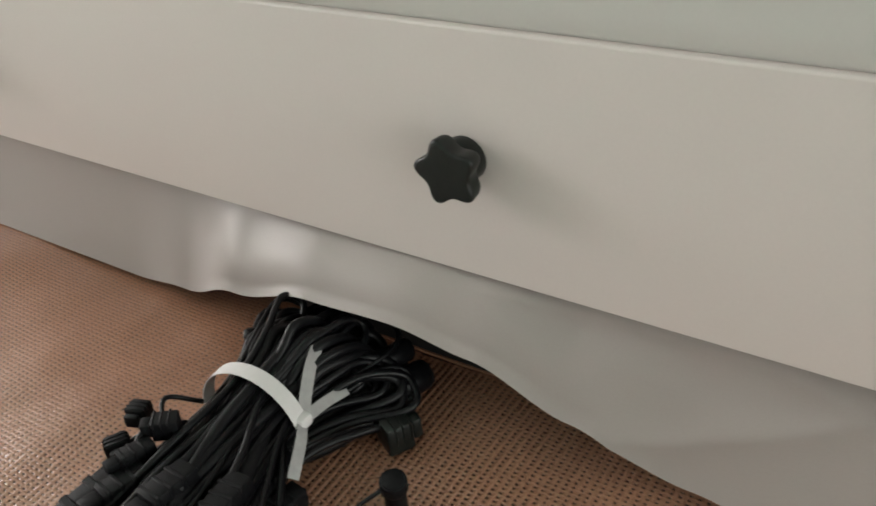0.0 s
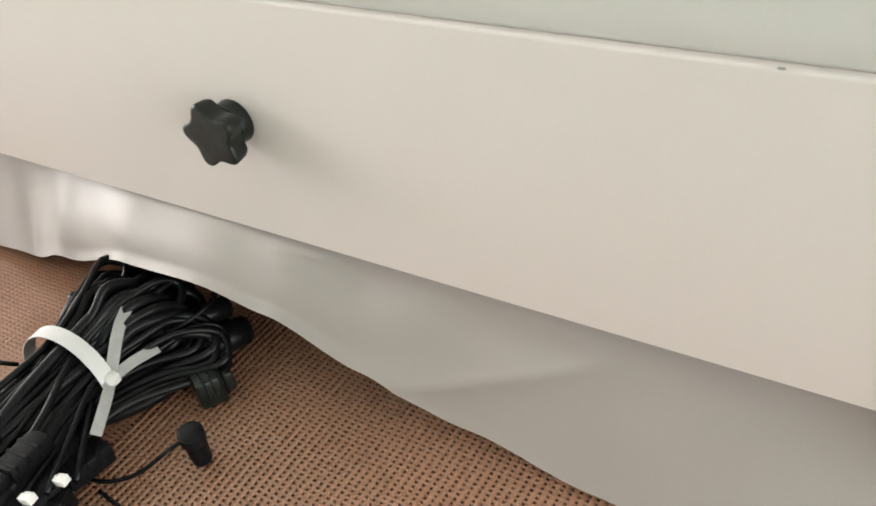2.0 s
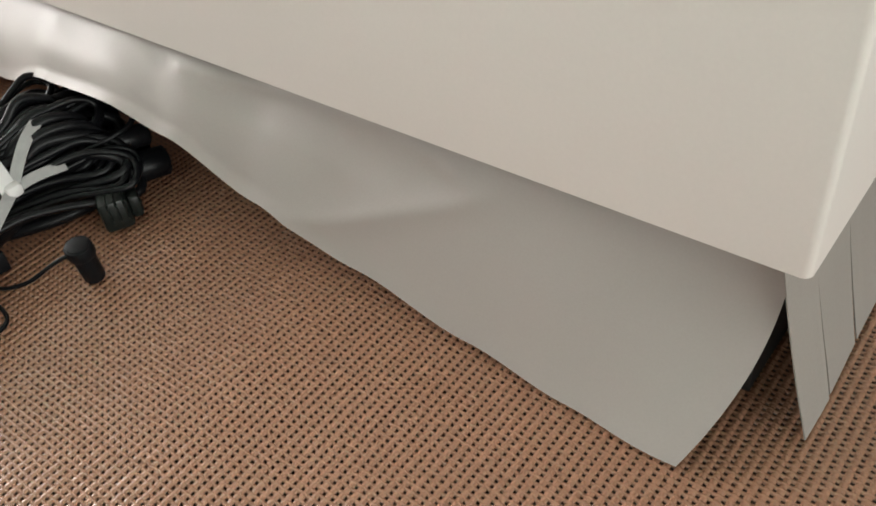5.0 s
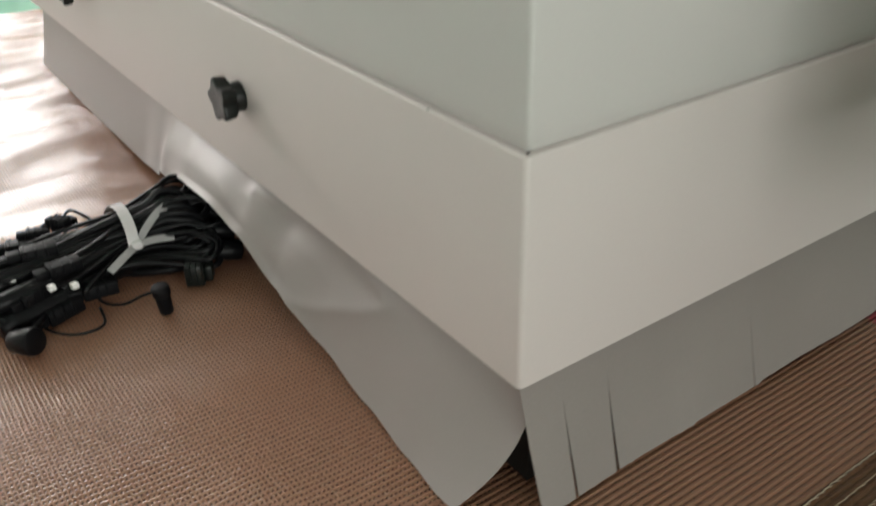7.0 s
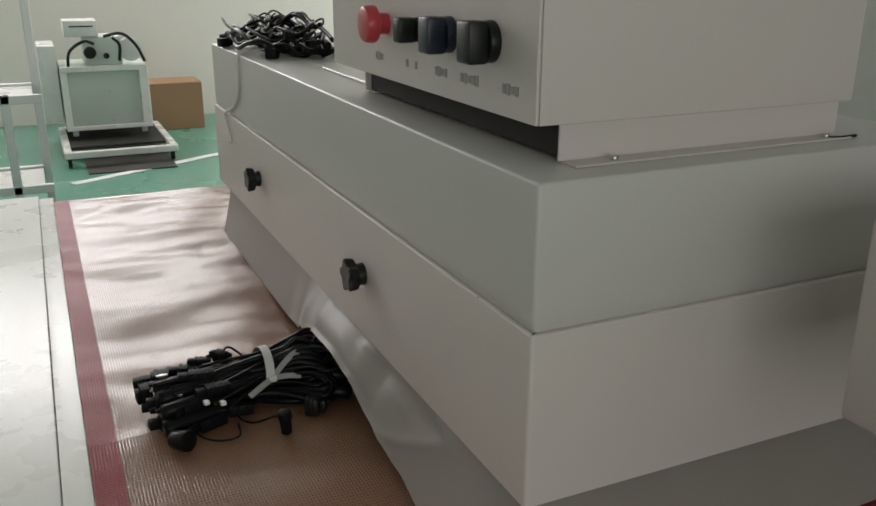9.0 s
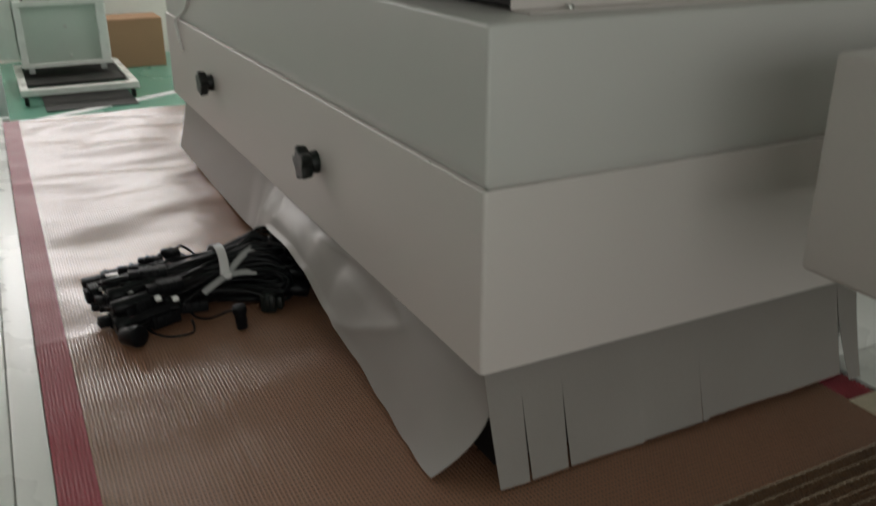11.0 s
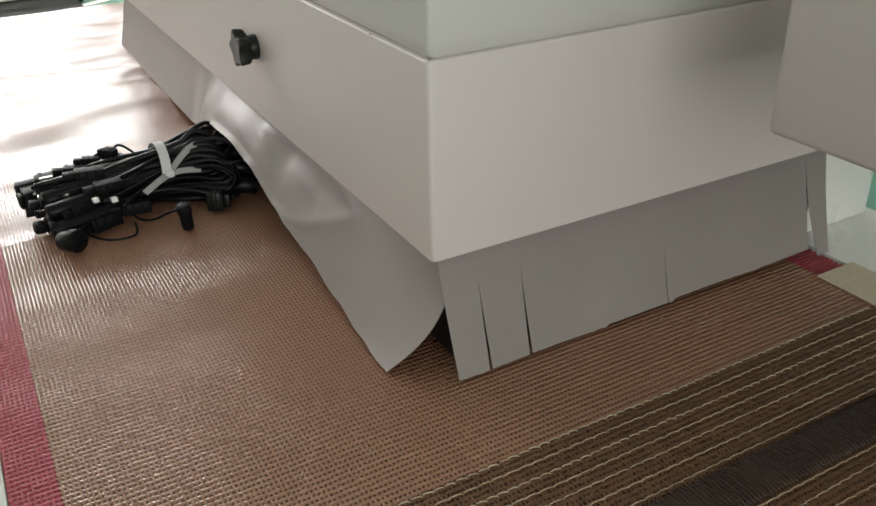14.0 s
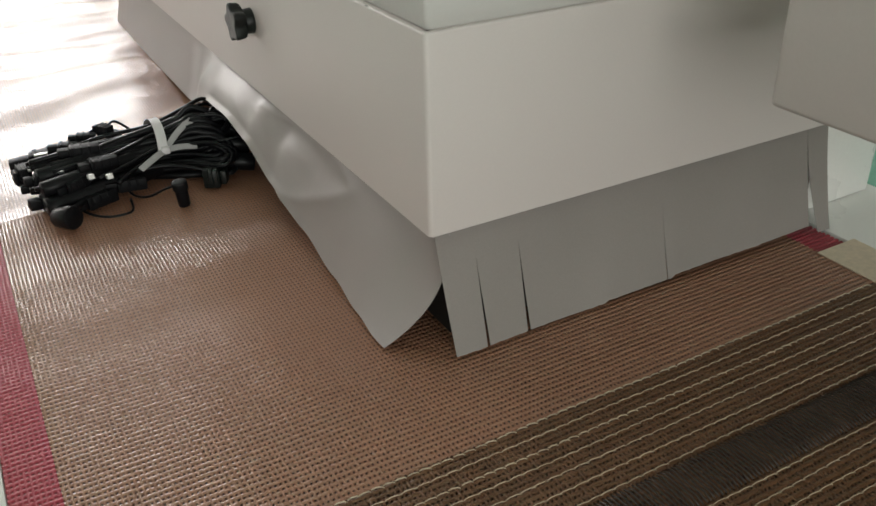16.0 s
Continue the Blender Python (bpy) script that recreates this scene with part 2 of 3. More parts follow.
def window_bars(name, along, at, o0, o1, z0, z1, n):
    """White frame and bars in a window opening."""
    root = thing(name, "white framed workshop window with upright bars", "window", "", "structure")
    w = 0.035
    for i in range(n + 1):
        u = o0 + (o1 - o0) * i / n
        bm = bmesh.new()
        if along == "x":
            box(bm, u - w, u + w, at - 0.03, at + 0.03, z0, z1, 0.005, 1)
        else:
            box(bm, at - 0.03, at + 0.03, u - w, u + w, z0, z1, 0.005, 1)
        part("window_bar", bm, M_WHITE, root)
    zm = z0 + (z1 - z0) * 0.6
    bm = bmesh.new()
    if along == "x":
        box(bm, o0, o1, at - 0.025, at + 0.025, zm - w, zm + w, 0.005, 1)
    else:
        box(bm, at - 0.025, at + 0.025, o0, o1, zm - w, zm + w, 0.005, 1)
    part("window_rail", bm, M_WHITE, root)


window_bars("window_1", "x", ROOM_Y1 - 0.06, -3.65, -1.65, 1.45, 3.3, 3)
window_bars("window_3", "x", ROOM_Y1 - 0.06, -1.313, 0.98, 1.45, 3.3, 4)
# bars of the added east window
window_bars("added_window_4", "y", ROOM_X1 - 0.06, 4.4, 7.2, 0.4, 2.4, 3)
window_bars("window_5", "x", ROOM_Y0 + 0.06, -4.3, 1.6, -0.1, 2.1, 5)
window_bars("window_2", "y", ROOM_X0 + 0.06, 4.6, 7.2, 0.4, 2.2, 3)

# ---- the hood over the belt ----
ZB, ZT, ZU = 0.1215, 0.2915, 0.4230     # lower edge of the band, its lip, top of the hood
HX, HY = 0.50, 1.375                    # width and length of the hood
hood = thing("heating_hood", "pale grey powder-coated sheet-steel heating hood over the conveyor belt", "machine hood")


def band_sheet():
    """The sheet band of the long side and the end, bent round the corner, with a rounded lip turned inwards."""
    t, lip, r, bend = 0.002, 0.006, 0.0022, 0.0045
    prof = [(0, ZB + 0.0006), (0, ZT - r)] + [(r - r * math.cos(a), ZT - r + r * math.sin(a)) for a in (0.4, 0.8, 1.2, math.pi / 2)] + [(lip, ZT), (lip, ZT - t), (t, ZT - t), (t, ZB), (0.0006, ZB)]
    line = [((0, HY), (1, 0))] + [((0, y), (1, 0)) for y in (0.8, 0.3, bend)]
    line += [((bend - bend * math.cos(a), bend - bend * math.sin(a)), (math.cos(a), math.sin(a))) for a in (math.pi / 2 * k / 8 for k in range(1, 8))]
    line += [((x, 0), (0, 1)) for x in (bend, 0.2, HX)]
    bm, ends, n = bmesh.new(), [], len(prof)
    for (x, y), (ix, iy) in line:
        corner = max(0.0, min(1.0, 2 * ix * iy))
        ends.append([bm.verts.new((x + ix * d * (1 + 0.4 * corner), y + iy * d * (1 + 0.4 * corner), z)) for d, z in prof])
    for p, q in zip(ends, ends[1:]):
        for k in range(n):
            bm.faces.new((p[k], p[(k + 1) % n], q[(k + 1) % n], q[k]))
    bm.faces.new(ends[0][::-1])
    bm.faces.new(ends[-1])
    bmesh.ops.recalc_face_normals(bm, faces=bm.faces[:])
    return bm


part("lower_band", band_sheet(), M_PAINT, hood, "pale grey bent sheet band with a rounded lip", smooth=40)
part("lip_shelf", box(bmesh.new(), 0.003, 0.030, 0.003, HY - 0.003, ZT - 0.0035, ZT - 0.0004), M_PAINT, hood)
part("lip_shelf", box(bmesh.new(), 0.0302, HX - 0.003, 0.003, 0.030, ZT - 0.0035, ZT - 0.0004), M_PAINT, hood)
part("back_panel", box(bmesh.new(), HX - 0.002, HX, 0.014, HY, ZB, ZT, 0.0006, 1), M_PAINT, hood)
part("far_panel", box(bmesh.new(), 0.014, HX - 0.003, HY - 0.002, HY, ZB, ZT, 0.0006, 1), M_PAINT, hood)
# black blocks stand in for the shade behind the skirts
part("inner_ceiling", box(bmesh.new(), 0.016, HX - 0.004, 0.016, HY - 0.004, ZT - 0.03, ZT - 0.01), M_DARK, hood, "black filling for the shade inside the heating chamber")
part("chamber_shade_block", box(bmesh.new(), 0.030, HX - 0.03, 0.022, HY - 0.03, 0.0035, ZT - 0.031), M_DARK, hood, "black filling for the shade inside the heating chamber")


def rounded_prism(rings, r):
    """A closed body from level rings (inset, z) of one rounded rectangle, its upright edges of radius r."""
    bm, loops = bmesh.new(), []
    for d, z in rings:
        loop = []
        for cx, cy, a0 in ((d + r, d + r, 180), (HX - 0.002 - d - r, d + r, 270), (HX - 0.002 - d - r, HY - 0.002 - d - r, 0), (d + r, HY - 0.002 - d - r, 90)):
            for k in range(6):
                a = radians(a0 + 18 * k)
                loop.append(bm.verts.new((cx + r * math.cos(a), cy + r * math.sin(a), z)))
        loops.append(loop)
    n = len(loops[0])
    for p, q in zip(loops, loops[1:]):
        for k in range(n):
            bm.faces.new((p[k], p[(k + 1) % n], q[(k + 1) % n], q[k]))
    bm.faces.new(loops[0][::-1])
    bm.faces.new(loops[-1])
    return bm


COVER = [(0.0025 + 0.0042 * (1 - math.sin(a)), ZT - 0.0003 + 0.0160 * (1 - math.cos(a))) for a in (radians(10 * k) for k in range(1, 10))]
COVER += [(0.0025, ZU - 0.003)] + [(0.0025 + 0.003 * (1 - math.cos(a)), ZU - 0.003 + 0.003 * math.sin(a)) for a in (radians(22.5 * k) for k in range(1, 5))]
part("upper_cover", rounded_prism(COVER, 0.004), M_PAINT_UP, hood, "grey-green painted upper cover with rounded edges", smooth=40)



# star knobs that clamp the side panel
def star_knob(at):
    root = thing("star_knob", "black five-lobed plastic star knob screwed to the side panel", "knob", "star knobs of the hood", at=at)
    turn = Matrix.Rotation(radians(-90), 4, "Y") @ Matrix.Rotation(radians(14), 4, "Z")
    bm, n, rings = bmesh.new(), 70, []
    for z, s in ((0.0095, 0.60), (0.0100, 0.78), (0.0112, 0.80), (0.0118, 0.93), (0.0150, 1.0), (0.0225, 1.04), (0.0240, 1.03), (0.0250, 0.98), (0.0252, 0.90), (0.0246, 0.45), (0.0245, 0.25)):
        ring = []
        for k in range(n):
            a = 2 * math.pi * k / n
            lobe = 0.5 + 0.5 * math.cos(5 * a)
            r = (0.0158 + 0.0060 * lobe ** 1.3) * s
            ring.append(bm.verts.new((r * math.cos(a), r * math.sin(a), z)))
        rings.append(ring)
    for a, b in zip(rings, rings[1:]):
        for k in range(n):
            bm.faces.new((a[k], a[(k + 1) % n], b[(k + 1) % n], b[k]))
    bm.faces.new(rings[0][::-1])
    bm.faces.new(rings[-1])
    bm.transform(turn)
    part("grip", bm, M_KNOB, root, smooth=45)
    bm = cyl(bmesh.new(), 0.0148, 0.0138, 0.0, 0.0098, 28, turn, 0.001)
    part("neck", bm, M_KNOB, root, smooth=40)
    return root


knob = star_knob((0.0, 0.4175, 0.2098))
copy_thing(knob, pose(0.0, 0.976, 0.2110, 23, 0, 0))
copy_thing(knob, pose(0.478, 0.0, 0.2125, 0, 40, 90))

# chip in the paint of the lip
part("paint_chip", box(bmesh.new(), -0.0004, 0.0012, 0.0975, 0.1005, ZT - 0.0006, ZT + 0.0002, 0.0002, 1), M_INK, hood, "dark chip in the lip's paint")

# ---- cloth skirts under the hood ----
def lerp_keys(keys, u):
    for (a, *p), (b, *q) in zip(keys, keys[1:]):
        if u <= b:
            t = max(0.0, (u - a) / (b - a))
            t = t * t * (3 - 2 * t)
            return [m + (n - m) * t for m, n in zip(p, q)]
    return list(keys[-1][1:])


def cloth(name, grid, mat, parent, label="", thick=0.0007):
    """A sheet through the grid of points, with a front, a back and a rim."""
    g = np.array(grid)
    nrm = np.cross(np.gradient(g, axis=0), np.gradient(g, axis=1))
    nrm /= np.linalg.norm(nrm, axis=2, keepdims=True)
    bm, sides = bmesh.new(), []
    for sign in (0.5, -0.5):
        sides.append([[bm.verts.new(p) for p in row] for row in g + sign * thick * nrm])
    m, n = len(grid), len(grid[0])
    for vs in sides:
        for a, b in zip(vs, vs[1:]):
            for k in range(n - 1):
                bm.faces.new((a[k], a[k + 1], b[k + 1], b[k]))
    f, r = sides
    loop = [(0, k) for k in range(n)] + [(j, n - 1) for j in range(1, m)] + [(m - 1, k) for k in range(n - 2, -1, -1)] + [(j, 0) for j in range(m - 2, 0, -1)]
    for (j, k), (u, v) in zip(loop, loop[1:] + loop[:1]):
        bm.faces.new((f[j][k], f[u][v], r[u][v], r[j][k]))
    bmesh.ops.recalc_face_normals(bm, faces=bm.faces[:])
    return part(name, bm, mat, parent, label, smooth=50)


side_skirt = thing("side_skirt", "grey coated glass-cloth skirt hanging from the hood, lifted over the cables", "skirt")
# y, outward reach of the lower edge, its height, outward bulge
EDGE = [(0.0, 0.032, 0.004, 0.0), (0.05, 0.034, 0.002, 0.0), (0.10, 0.030, 0.002, 0.002), (0.17, 0.024, 0.005, 0.004), (0.26, 0.020, 0.017, 0.005),
        (0.34, 0.026, 0.043, 0.012), (0.41, 0.032, 0.074, 0.020), (0.47, 0.034, 0.084, 0.022), (0.55, 0.032, 0.078, 0.020), (0.64, 0.024, 0.052, 0.012),
        (0.73, 0.010, 0.016, 0.004), (0.81, 0.004, 0.003, 0.0), (1.0, 0.004, 0.002, 0.0), (1.4, 0.002, 0.002, 0.0)]
FOLD = [(0.41, 0.36), (0.30, 0.24), (0.24, 0.21), (0.20, 0.26), (0.176, 0.34), (0.22, 0.54), (0.265, 0.73), (0.31, 0.95)]


def crease(y, s):
    """Distance along the cloth to the fold."""
    best, q = 9.0, Vector((y, 0.13 * s))
    for (a, b), (c, d) in zip(FOLD, FOLD[1:]):
        p0, p1 = Vector((a, 0.13 * b)), Vector((c, 0.13 * d))
        t = max(0.0, min(1.0, (q - p0).dot(p1 - p0) / (p1 - p0).length_squared))
        best = min(best, (q - p0 - (p1 - p0) * t).length)
    return best


rows = []
for j in range(31):
    s = j / 30
    row = []
    for i in range(300):
        y0 = 0.013 + 0.020 * s ** 4
        y = y0 + (1.362 - y0) * (i / 299)
        reach, low, bulge = lerp_keys(EDGE, y)
        x = 0.026 - (reach + 0.026) * s ** (1.2 + 1.9 * math.exp(-(y / 0.06) ** 2)) - 0.7 * bulge * math.sin(math.pi * min(1, s * 1.1)) * s ** 0.5
        x += 0.006 * math.exp(-((y - 0.345) / 0.035) ** 2 - ((s - 0.42) / 0.16) ** 2)          # dent beside the lifted part
        x -= 0.0050 * math.exp(-crease(y, s) / 0.012)                                        # sharp fold running down to the hem
        x -= 0.005 * math.exp(-((y - 0.64) / 0.05) ** 2 - ((s - 0.75) / 0.3) ** 2)
        crush = math.exp(-((y - 0.37) / 0.15) ** 2) * math.sin(math.pi * min(1.0, 0.15 + s)) if s < 0.85 else 0.0
        x -= 0.0065 * crush * (0.32 - abs(noise.noise(Vector((y * 11.0, s * 1.9 + 0.4 * y * 9, 2.1)))))      # angular crumples
        x += 0.0012 * s * noise.noise(Vector((y * 5, s * 1.2, 0.3)))
        z = ZB + 0.012 - (ZB + 0.012 - low) * s ** (1.0 + 3 * bulge)
        row.append((x, y, z))
    rows.append(row)
cloth("cloth", rows, M_SKIRT, side_skirt)

end_skirt = thing("end_skirt", "grey coated glass-cloth skirt slit into hanging strips at the hood's end", "skirt")
CUTS = [0.0105, 0.049, 0.094, 0.262, 0.466, 0.4985]


def hem(x):
    """Height of the uneven lower hem."""
    steps = 0.003 + 0.002 * (x > 0.183) + 0.003 * (x > 0.269) + 0.001 * (x > 0.388) - 0.005 * (x > 0.466)
    return steps + 0.0008 * noise.noise(Vector((x * 140, 7.0, 0)))


for k in range(5):
    grid, cols = [], 8 if k not in (2, 3) else 44
    for j in range(15):
        s = j / 14
        near, far = (0.004 * max(0, s - 0.35) if c in (1, 2) else 0.0014 * max(0, s - 0.5) for c in (k, k + 1))
        a = CUTS[k] + (near if k else 0.006 * s) + (0.004 * s ** 2 if k == 4 else 0)
        b = CUTS[k + 1] - 0.3 * far - (0.010 * s ** 2 if k == 4 else 0)
        row = []
        for i in range(cols + 1):
            x = a + (b - a) * i / cols
            out = 0.012 + (0.0006, 0.0, 0.0, 0.0004, 0.010)[k] * s
            y = 0.017 - (out + 0.017) * s ** 1.2 - 0.0022 * s * noise.noise(Vector((x * 11, s * 1.2, 4.0)))
            row.append((x, y, ZB + 0.012 - (ZB + 0.012 - hem(x)) * s))
        grid.append(row)
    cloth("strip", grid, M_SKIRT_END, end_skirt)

# ---- conveyor frame ----
frame_root = thing("conveyor", "white painted conveyor frame with flat side rails", "conveyor")
part("bed", box(bmesh.new(), -0.352, 0.488, -0.85, 1.80, -0.030, -0.007), M_BED, frame_root, "dark bed plate under the mesh belt")
part("inner_rail", box(bmesh.new(), -0.3860, -0.3526, -0.90, 1.845, -0.12, 0.0005, 0.0015, 2), M_WHITE, frame_root, smooth=40)
part("outer_rail", box(bmesh.new(), -0.62, -0.3870, -0.90, 1.875, -0.12, 0.0015, 0.003, 2), M_WHITE, frame_root, smooth=40)
part("inner_rail", box(bmesh.new(), 0.4885, 0.63, -0.90, 1.845, -0.12, 0.0005, 0.0015, 2), M_WHITE, frame_root, smooth=40)
for x in (-0.56, 0.53):
    for y in (-0.75, 1.55):
        part("leg", box(bmesh.new(), x, x + 0.06, y, y + 0.06, FLOOR_Z, -0.12, 0.003, 1), M_WHITE, frame_root)
part("end_roller", cyl(bmesh.new(), 0.046, 0.046, -0.352, 0.485, 40, pose(0, 1.795, -0.0475, 0, 90, 0)), M_STEEL, frame_root, smooth=40)
part("side_box", box(bmesh.new(), 0.5035, 0.612, 0.025, 1.30, 0.001, 0.36, 0.002, 2), M_WHITE, frame_root, "pale box beside the hood on the rail", smooth=40)

unit = thing("side_unit", "pale grey metal box on a post beside the belt, lengthened unseen for shade", "machine arm")
# beyond y -0.24 the body is unseen, lengthened to shade belt and hood
part("unit_body", box(bmesh.new(), 0.213, 0.66, -0.620, -0.137, 0.2365, 0.408, 0.0045, 3), M_PAINT, unit, smooth=40)
part("unit_post", box(bmesh.new(), 0.575, 0.625, -0.428, -0.374, 0.0008, 0.2362, 0.004, 2), M_PAINT, unit, smooth=40)
part("unit_foot", box(bmesh.new(), 0.545, 0.628, -0.455, -0.347, 0.0006, 0.008, 0.002, 1), M_PAINT, unit)

# ---- control box on the hood ----
ctrl = thing("control_box", "grey painted steel control box with switches, standing on the hood", "control box")
CX0, CX1, CY0, CY1, CZ0, CZ1 = 0.025, 0.395, 0.048, 0.585, 0.459, 0.80
part("case", box(bmesh.new(), CX0 + 0.004, CX1, CY0, CY1, CZ0, CZ1, 0.002, 2), M_PAINT, ctrl, smooth=40)
part("front_plate", box(bmesh.new(), CX0, CX0 + 0.0035, CY0 + 0.0005, CY1 - 0.0005, CZ0 + 0.0005, CZ1 - 0.0005, 0.0012, 2), M_PAINT, ctrl, "pale grey switch plate")
turn = Matrix.Rotation(radians(-90), 4, "Y")


def on_plate(y, z):
    return Matrix.Translation((CX0, y, z)) @ turn


btn = part("stop_button", cyl(bmesh.new(), 0.012, 0.012, 0.0, 0.014, 24, on_plate(0.385, 0.523)), M_REDKNOB, ctrl, "red mushroom stop button", smooth=40)
part("mushroom", cyl(bmesh.new(), 0.022, 0.020, 0.0142, 0.030, 28, on_plate(0.385, 0.523), 0.004), M_REDKNOB, btn, smooth=40)
for y, r, mat in ((0.285, 0.013, M_KNOB), (0.215, 0.018, M_NAVY), (0.128, 0.019, M_KNOB)):
    sw = part("switch_collar", cyl(bmesh.new(), r, r * 0.95, 0.0, 0.010, 28, on_plate(y, 0.523), 0.001), mat, ctrl, smooth=40)
    bm = box(bmesh.new(), -r * 0.98, r * 0.98, -r * 0.72, r * 0.72, 0.0102, 0.030, 0.003, 2, on_plate(y, 0.523))
    part("switch_lever", bm, mat, sw, smooth=40)
for y, w in ((0.410, 0.026), (0.325, 0.008), (0.300, 0.008), (0.236, 0.030), (0.172, 0.040), (0.092, 0.030)):
    n = max(1, round(w / 0.0085))
    for c in range(n):
        yc, h = y - w / 2 + w * (c + 0.5) / n, 0.0034 + 0.0008 * ((c * 5 + n) % 3)
        part("caption_bar", box(bmesh.new(), CX0 - 0.0006, CX0 - 0.0001, yc - 0.0030, yc + 0.0030, 0.4845 - h, 0.4845 + h), M_INK, ctrl, "grey unreadable printed caption")
for y in (0.058, 0.545):
    foot = part("foot", box(bmesh.new(), 0.056, 0.388, y, y + 0.0022, ZU + 0.0022, CZ0), M_PAINT, ctrl, "bent sheet-metal foot")
    part("flange", box(bmesh.new(), 0.060, 0.388, y - 0.022, y + 0.0022, ZU + 0.0002, ZU + 0.0022, 0.0005, 1), M_PAINT, foot)
    for x in (0.106, 0.362):
        part("screw", cyl(bmesh.new(), 0.0042, 0.0036, 0, 0.0034, 14, pose(x, y - 0.012, ZU + 0.0023), 0.0006), M_STEEL, foot, smooth=40)
# the gap's shade put in as a solid black block
part("gap_shade_block", box(bmesh.new(), 0.062, 0.386, 0.064, 0.54, ZU + 0.004, CZ0 - 0.0005), M_DARK, ctrl, "black block for the shade under the box")
part("keyhole", tube(bmesh.new(), smooth_path([(0.362, 0.044, ZU + 0.002), (0.376, 0.038, ZU + 0.002), (0.398, 0.040, ZU + 0.002)]), 0.0016, 6), M_DARK, ctrl, "dark slot edge beside the foot", smooth=180)
# strip drawn for an unclear dark line on the hood's top
tagged(link_mesh("metal_strip", box(bmesh.new(), 0.078, 0.086, 0.60, 0.815, ZU + 0.0002, ZU + 0.004, 0.0008, 1), M_FRAME), "thin metal strip lying on the hood", "strip")

# ---- cable harness on the belt ----
rng = random.Random(7)


def connector(name, at, turn_z, size, parent, mat=None, tilt=0.0, ribs=True):
    """A moulded plug: a stepped housing with ribs and a thinner boot."""
    lx, ly, lz = (0.97 * v for v in size)
    m = Matrix.Translation(at) @ Matrix.Rotation(radians(turn_z), 4, "Z") @ Matrix.Rotation(radians(tilt), 4, "Y")
    bm = bmesh.new()
    box(bm, -lx / 2, lx * 0.22, -ly / 2, ly / 2, -lz / 2, lz / 2, min(size) * 0.12, 2, m)
    box(bm, lx * 0.22, lx / 2, -ly * 0.36, ly * 0.36, -lz * 0.36, lz * 0.36, min(size) * 0.1, 2, m)
    if ribs:
        for k in (-0.3, -0.1, 0.1):
            box(bm, lx * k, lx * (k + 0.07), -ly * 0.54, ly * 0.54, -lz * 0.2, lz * 0.54, min(size) * 0.05, 1, m)
    return part(name, bm, mat or M_PLUG, parent, smooth=40)


harness = thing("cable_harness", "black cable harness tied with white tape, lying on the belt", "cable harness", at=(0, 0.035, 0))
TIE = Vector((-0.113, 0.505, 0.034))
for k in range(84):
    # place in the tied section
    ang, rad = rng.uniform(0, 2 * math.pi), math.sqrt(rng.random())
    ty, tz = TIE.y + 0.040 * rad * math.cos(ang), max(0.005, TIE.z + 0.029 * rad * math.sin(ang))
    fan = (ty - TIE.y) / 0.040
    ly, lz = 0.486 + 0.064 * (0.75 * fan + 0.35 * rng.uniform(-1, 1)), max(0.004, 0.030 + 0.9 * (tz - TIE.z) + rng.uniform(-0.006, 0.006))
    lx = rng.uniform(-0.270, -0.175)
    ry = 0.508 + 0.075 * (0.8 * fan + 0.25 * rng.uniform(-1, 1))
    rz = max(0.005, 0.034 + 1.05 * (tz - TIE.z) + rng.uniform(-0.006, 0.010))
    rx = rng.uniform(-0.035, 0.004) - 0.02 * abs(fan)
    ry2 = ry - rng.uniform(0.010, 0.035)
    ty2, tz2 = TIE.y + 0.6 * (ry2 - 0.508) * 0.5, max(0.005, tz - 0.012)
    pts = [(lx, ly, lz), ((lx + TIE.x) / 2, (ly + ty) / 2 + rng.uniform(-0.006, 0.006), max(0.004, (lz + tz) / 2 + rng.uniform(-0.003, 0.005))), (TIE.x, ty, tz),
           (TIE.x + 0.045, (ty + ry) / 2 + rng.uniform(-0.004, 0.004), (tz + rz) / 2 + rng.uniform(0, 0.008)), (rx - 0.012, ry, rz + 0.004), (rx, (ry + ry2) / 2, max(0.005, rz - 0.006)),
           (rx - 0.016, ry2, max(0.004, rz - 0.014)), (TIE.x + 0.03, (ty2 + ry2) / 2, max(0.004, tz2)), (TIE.x - 0.02, ty2, max(0.004, tz2 - 0.004))]
    thick = rng.choice((0.0022, 0.0028, 0.0032, 0.0036, 0.0042))
    part("wire", tube(bmesh.new(), smooth_path(pts, 5), thick, 7), M_TUBE if thick > 0.0033 else M_WIRE, harness, smooth=180)

